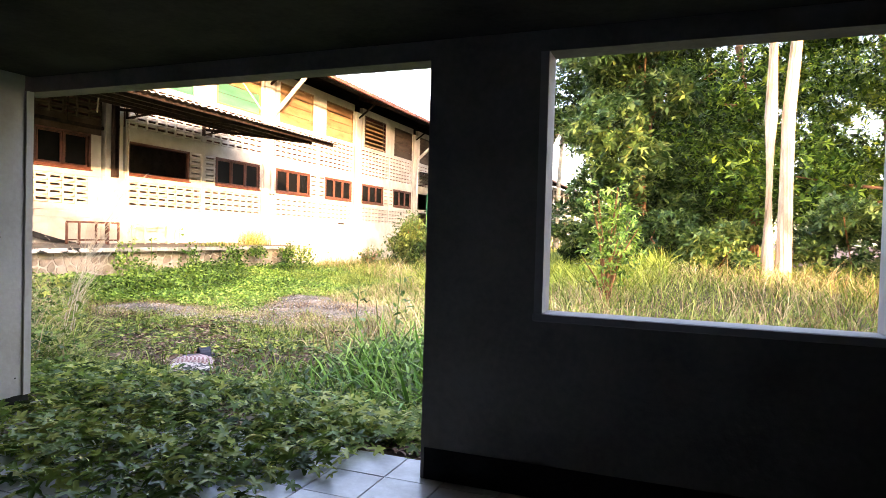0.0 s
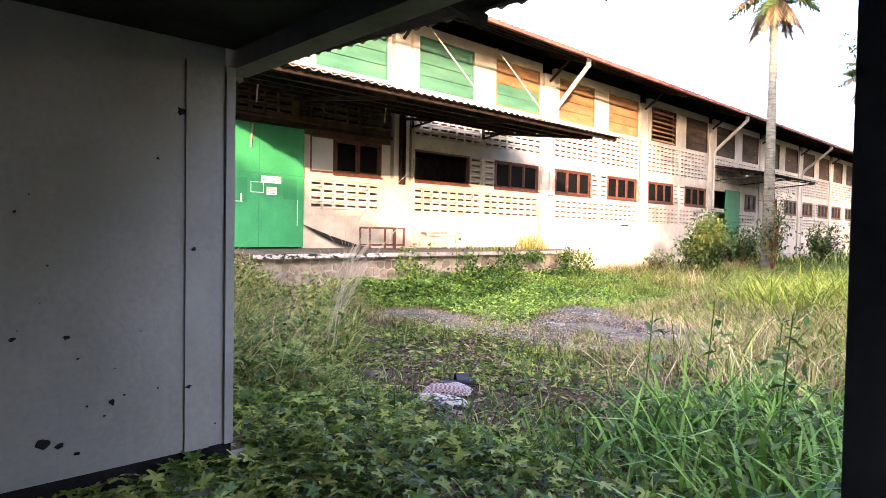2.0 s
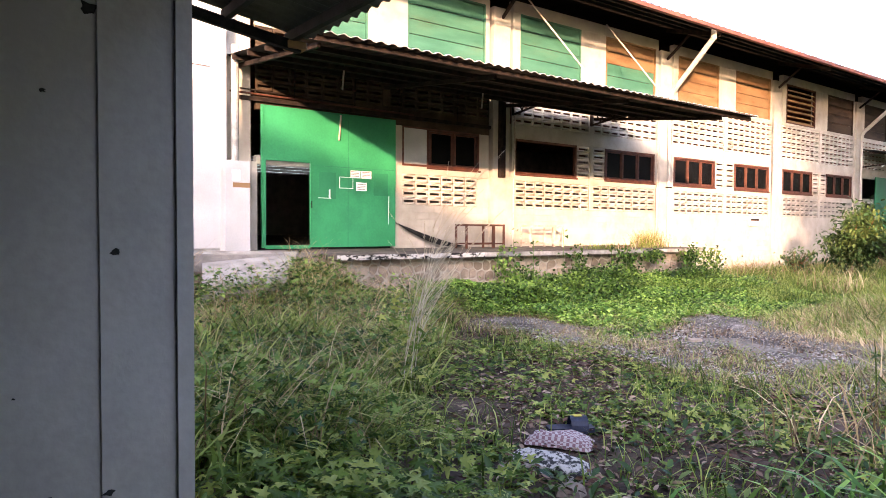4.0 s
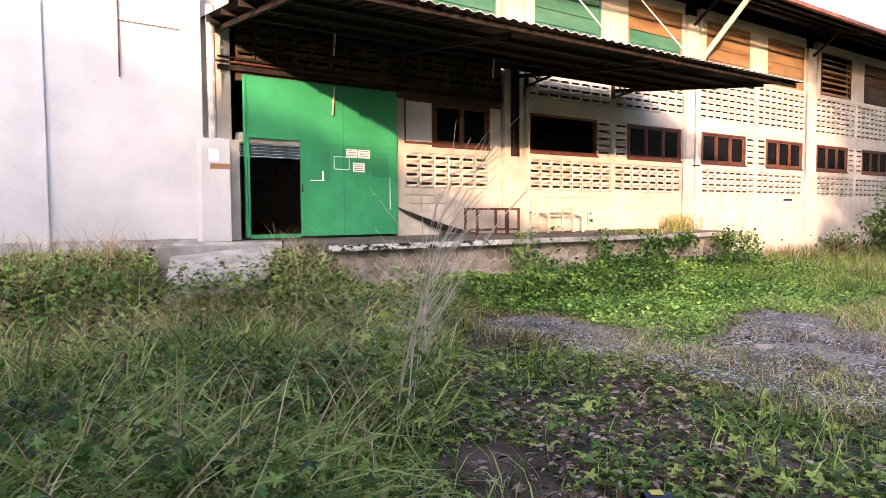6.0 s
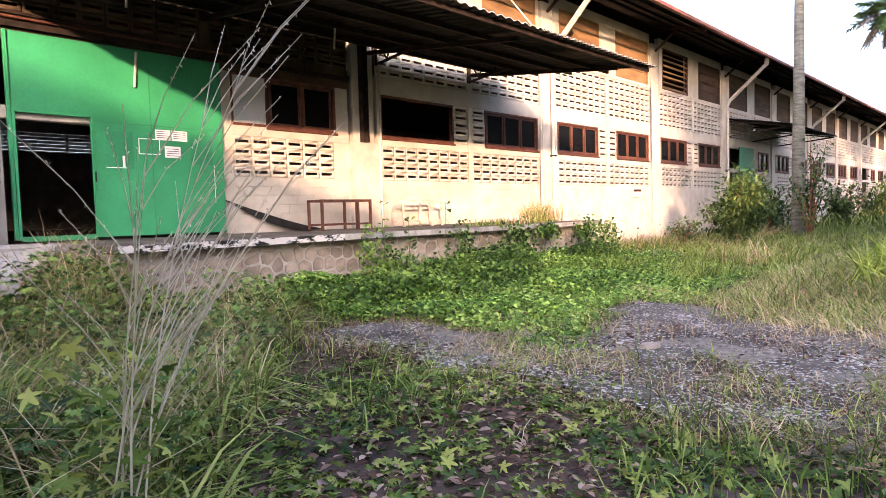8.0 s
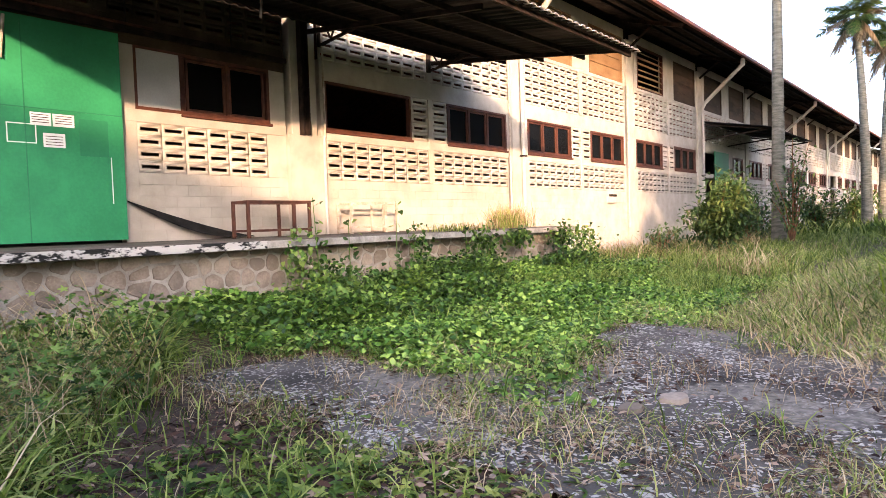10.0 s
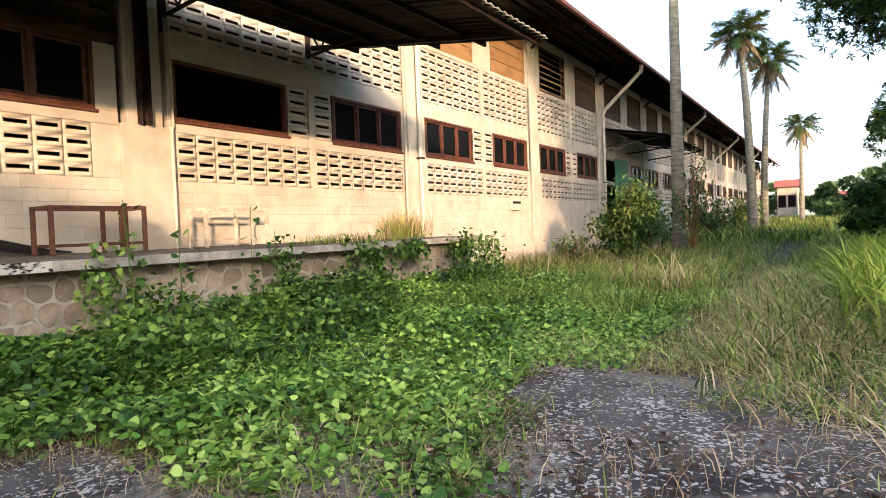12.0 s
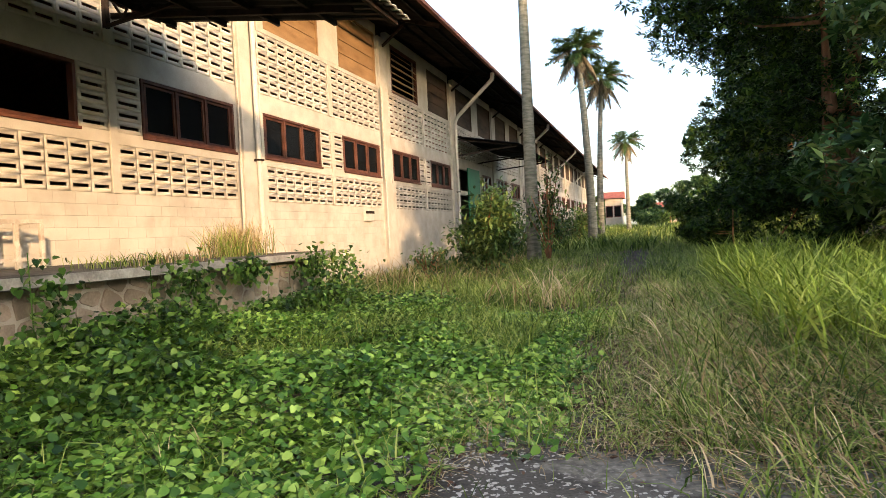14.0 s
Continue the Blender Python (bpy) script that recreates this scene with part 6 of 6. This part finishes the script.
# ---- loose things ----
def frame_table(x, y, z, w, d, h, material, label, turn=0.0):
    t = thing("table_frame", x, y, z, label, "table", turn=turn)
    s = 0.05
    for sx in (-1, 1):
        for sy in (-1, 1):
            part("leg", solid((sx * (d / 2 - s / 2) - s / 2, sx * (d / 2 - s / 2) + s / 2, sy * (w / 2 - s / 2) - s / 2, sy * (w / 2 - s / 2) + s / 2, 0, h), bevel=0.004), material, t)
        part("mid_leg", solid((sx * (d / 2 - s / 2) - 0.02, sx * (d / 2 - s / 2) + 0.02, w * 0.22 - 0.025, w * 0.22 + 0.025, 0.002, h - s)), material, t)
        part("top_rail", solid((sx * (d / 2 - s / 2) - 0.022, sx * (d / 2 - s / 2) + 0.022, -w / 2 + s, w / 2 - s, h - s, h - 0.002)), material, t)
        part("low_rail", solid((sx * (d / 2 - s / 2) - 0.018, sx * (d / 2 - s / 2) + 0.018, -w / 2 + s, w / 2 - s, 0.10, 0.14)), material, t)
    for sy in (-1, 1):
        part("end_rail", solid((-d / 2 + s, d / 2 - s, sy * (w / 2 - s / 2) - 0.02, sy * (w / 2 - s / 2) + 0.02, h - s, h - 0.002)), material, t)
    return t


frame_table(-14.92, 12.44, BASE, 1.26, 0.5, 0.62, RUST_STEEL, "red-brown steel table frame without a top on the platform")
frame_table(-15.15, 14.84, BASE, 1.28, 0.45, 0.62, PALE_STEEL, "chalky white steel table frame against the wall")
# curled dark board fallen along the wall foot
bm = bmesh.new()
lo_, hi_ = [], []
for i in range(15):
    s = i / 14
    y = 10.38 + 2.2 * s
    zt = 1.12 + 0.62 * (1 - s) ** 1.25 + 0.015
    thick_ = 0.16 * math.sin(math.pi * min(1, s * 1.05)) + 0.02
    for lst, z, x in ((hi_, zt, FX + 0.05), (lo_, max(BASE, zt - thick_), FX + 0.10 + 0.10 * math.sin(math.pi * s))):
        lst.append((bm.verts.new((x, y, z)), bm.verts.new((x - 0.02, y, z))))
for i in range(14):
    bm.faces.new((hi_[i][0], hi_[i + 1][0], lo_[i + 1][0], lo_[i][0]))
    bm.faces.new((hi_[i][1], lo_[i][1], lo_[i + 1][1], hi_[i + 1][1]))
    bm.faces.new((hi_[i][0], hi_[i][1], hi_[i + 1][1], hi_[i + 1][0]))
    bm.faces.new((lo_[i][0], lo_[i + 1][0], lo_[i + 1][1], lo_[i][1]))
curl = part("fallen_strip", bm, NEAR_BLACK)
tagged(curl, "dark curled strip of boarding fallen along the wall foot", "board")
# shoe on a folded checked cloth, and a broken slab
z0 = float(ground_z(-5.34, 5.86))
c = thing("folded_cloth", -5.22, 5.68, z0 + 0.02, "folded pink checked cloth lying on the soil", "cloth", turn=35)


def lump(w, l, h, seed):
    """A soft heap with folds: a domed grid, flat below."""
    n, m = 15, 11
    u, v = np.meshgrid(np.linspace(-1, 1, n), np.linspace(-1, 1, m), indexing="ij")
    dome = np.clip(1 - np.abs(u) ** 3, 0, 1) ** 0.5 * np.clip(1 - np.abs(v) ** 3, 0, 1) ** 0.5
    z = h * dome * (0.55 + 0.6 * patchy(u * 1.6 + seed, v * 1.6 + seed, 1.7))
    V = np.stack([u * w * (0.9 + 0.15 * patchy(u + seed, v, 2)), v * l * (0.9 + 0.15 * patchy(u, v + seed, 2)), z], -1).reshape(-1, 3)
    idx = np.arange(n * m).reshape(n, m)
    F = np.stack([idx[:-1, :-1], idx[1:, :-1], idx[1:, 1:], idx[:-1, 1:]], -1).reshape(-1, 4)
    low_ = V.copy()
    low_[:, 2] = -0.03
    return np_mesh("heap", np.concatenate([V, low_]), np.concatenate([F, (F + n * m)[:, ::-1]]))


part("folds", lump(0.24, 0.13, 0.085, 3), CHECKED, c)
c2_ = thing("rubble_bag", -4.93, 5.28, z0 + 0.01, "flattened pale sack spotted with black mould", "sack", turn=25)
part("folds", lump(0.30, 0.15, 0.10, 8), MOULDY, c2_)
s = thing("shoe", -5.34, 5.90, z0 + 0.03, "navy rubber sandal with a yellow mark", "shoe", turn=60)
bm = bmesh.new()
prof = [(-0.13, 0.035), (-0.07, 0.045), (0.0, 0.040), (0.08, 0.050), (0.14, 0.030)]
s.scale = (1.3, 1.3, 1.25)
top_, bot_ = [], []
for px, w in prof:
    top_.append([bm.verts.new((px, sg * w, 0.03)) for sg in (-1, 1)])
    bot_.append([bm.verts.new((px, sg * w, 0.0)) for sg in (-1, 1)])
for i in range(4):
    bm.faces.new((top_[i][0], top_[i][1], top_[i + 1][1], top_[i + 1][0]))
    bm.faces.new((bot_[i][0], bot_[i + 1][0], bot_[i + 1][1], bot_[i][1]))
    for e in (0, 1):
        bm.faces.new((top_[i][e], top_[i + 1][e], bot_[i + 1][e], bot_[i][e]))
bm.faces.new((top_[0][0], bot_[0][0], bot_[0][1], top_[0][1]))
bm.faces.new((top_[4][0], top_[4][1], bot_[4][1], bot_[4][0]))
part("sole", bm, NAVY, s)
bm = bmesh.new()
for i in range(8):
    a0, a1 = math.pi * i / 8, math.pi * (i + 1) / 8
    v = [bm.verts.new((px, 0.052 * math.cos(a), 0.02 + 0.075 * math.sin(a))) for a in (a0, a1) for px in (0.0, 0.10)]
    bm.faces.new((v[0], v[1], v[3], v[2]))
    v2 = [bm.verts.new((px, 0.046 * math.cos(a), 0.02 + 0.068 * math.sin(a))) for a in (a0, a1) for px in (0.0, 0.10)]
    bm.faces.new((v2[0], v2[2], v2[3], v2[1]))
part("strap", bm, NAVY, s)
part("mark", solid((0.02, 0.07, -0.02, 0.02, 0.0955, 0.0985)), YELLOW, s, "yellow mark on the strap")
for k, (sx, sy, sw, sl, sh) in enumerate(((-5.0, 5.2, 0.14, 0.32, 0.035), (-4.55, 5.1, 0.08, 0.12, 0.03), (-7.15, 10.19, 0.11, 0.15, 0.05), (-7.3, 9.85, 0.09, 0.12, 0.05), (-10.95, 8.94, 0.06, 0.09, 0.06), (-3.3, 3.5, 0.16, 0.10, 0.04), (-2.6, 3.4, 0.10, 0.16, 0.04), (-3.7, 2.6, 0.08, 0.12, 0.03), (-3.9, 2.8, 0.10, 0.05, 0.03))):
    bm = bmesh.new()
    k2 = 8
    top_ = [bm.verts.new((sw * rnd.uniform(0.6, 0.9) * math.cos(j * math.tau / k2), sl * rnd.uniform(0.6, 0.9) * math.sin(j * math.tau / k2), sh * rnd.uniform(0.8, 1.1))) for j in range(k2)]
    low_ = [bm.verts.new((v.co.x * 1.25, v.co.y * 1.25, -0.03)) for v in top_]
    mid_ = bm.verts.new((0, 0, sh * 1.15))
    for j in range(k2):
        bm.faces.new((top_[j], low_[j], low_[(j + 1) % k2], top_[(j + 1) % k2]))
        bm.faces.new((top_[j], top_[(j + 1) % k2], mid_))
    ob = part("rubble_stone", bm, STONE)
    ob.location = (sx, sy, FLOOR if sy < 3.0 else float(ground_z(sx, sy)) + 0.02)
    tagged(ob, "pale lump of broken concrete on the ground", "stone", "rubble stones")
# loose wires on the white wall
w = thing("wall_bracket", END_X, 4.80, 3.95, "rusty wire and rod fixed to the white wall", "bracket")
part("rod", bar(bmesh.new(), (0.03, 0, 0), (0.03, 0.0, 2.2), 0.014, 6), RUST_STEEL, w)
part("wire", bar(bmesh.new(), (0.03, 0, 0.95), (0.04, 1.0, 0.93), 0.008, 5), RUST_STEEL, w)
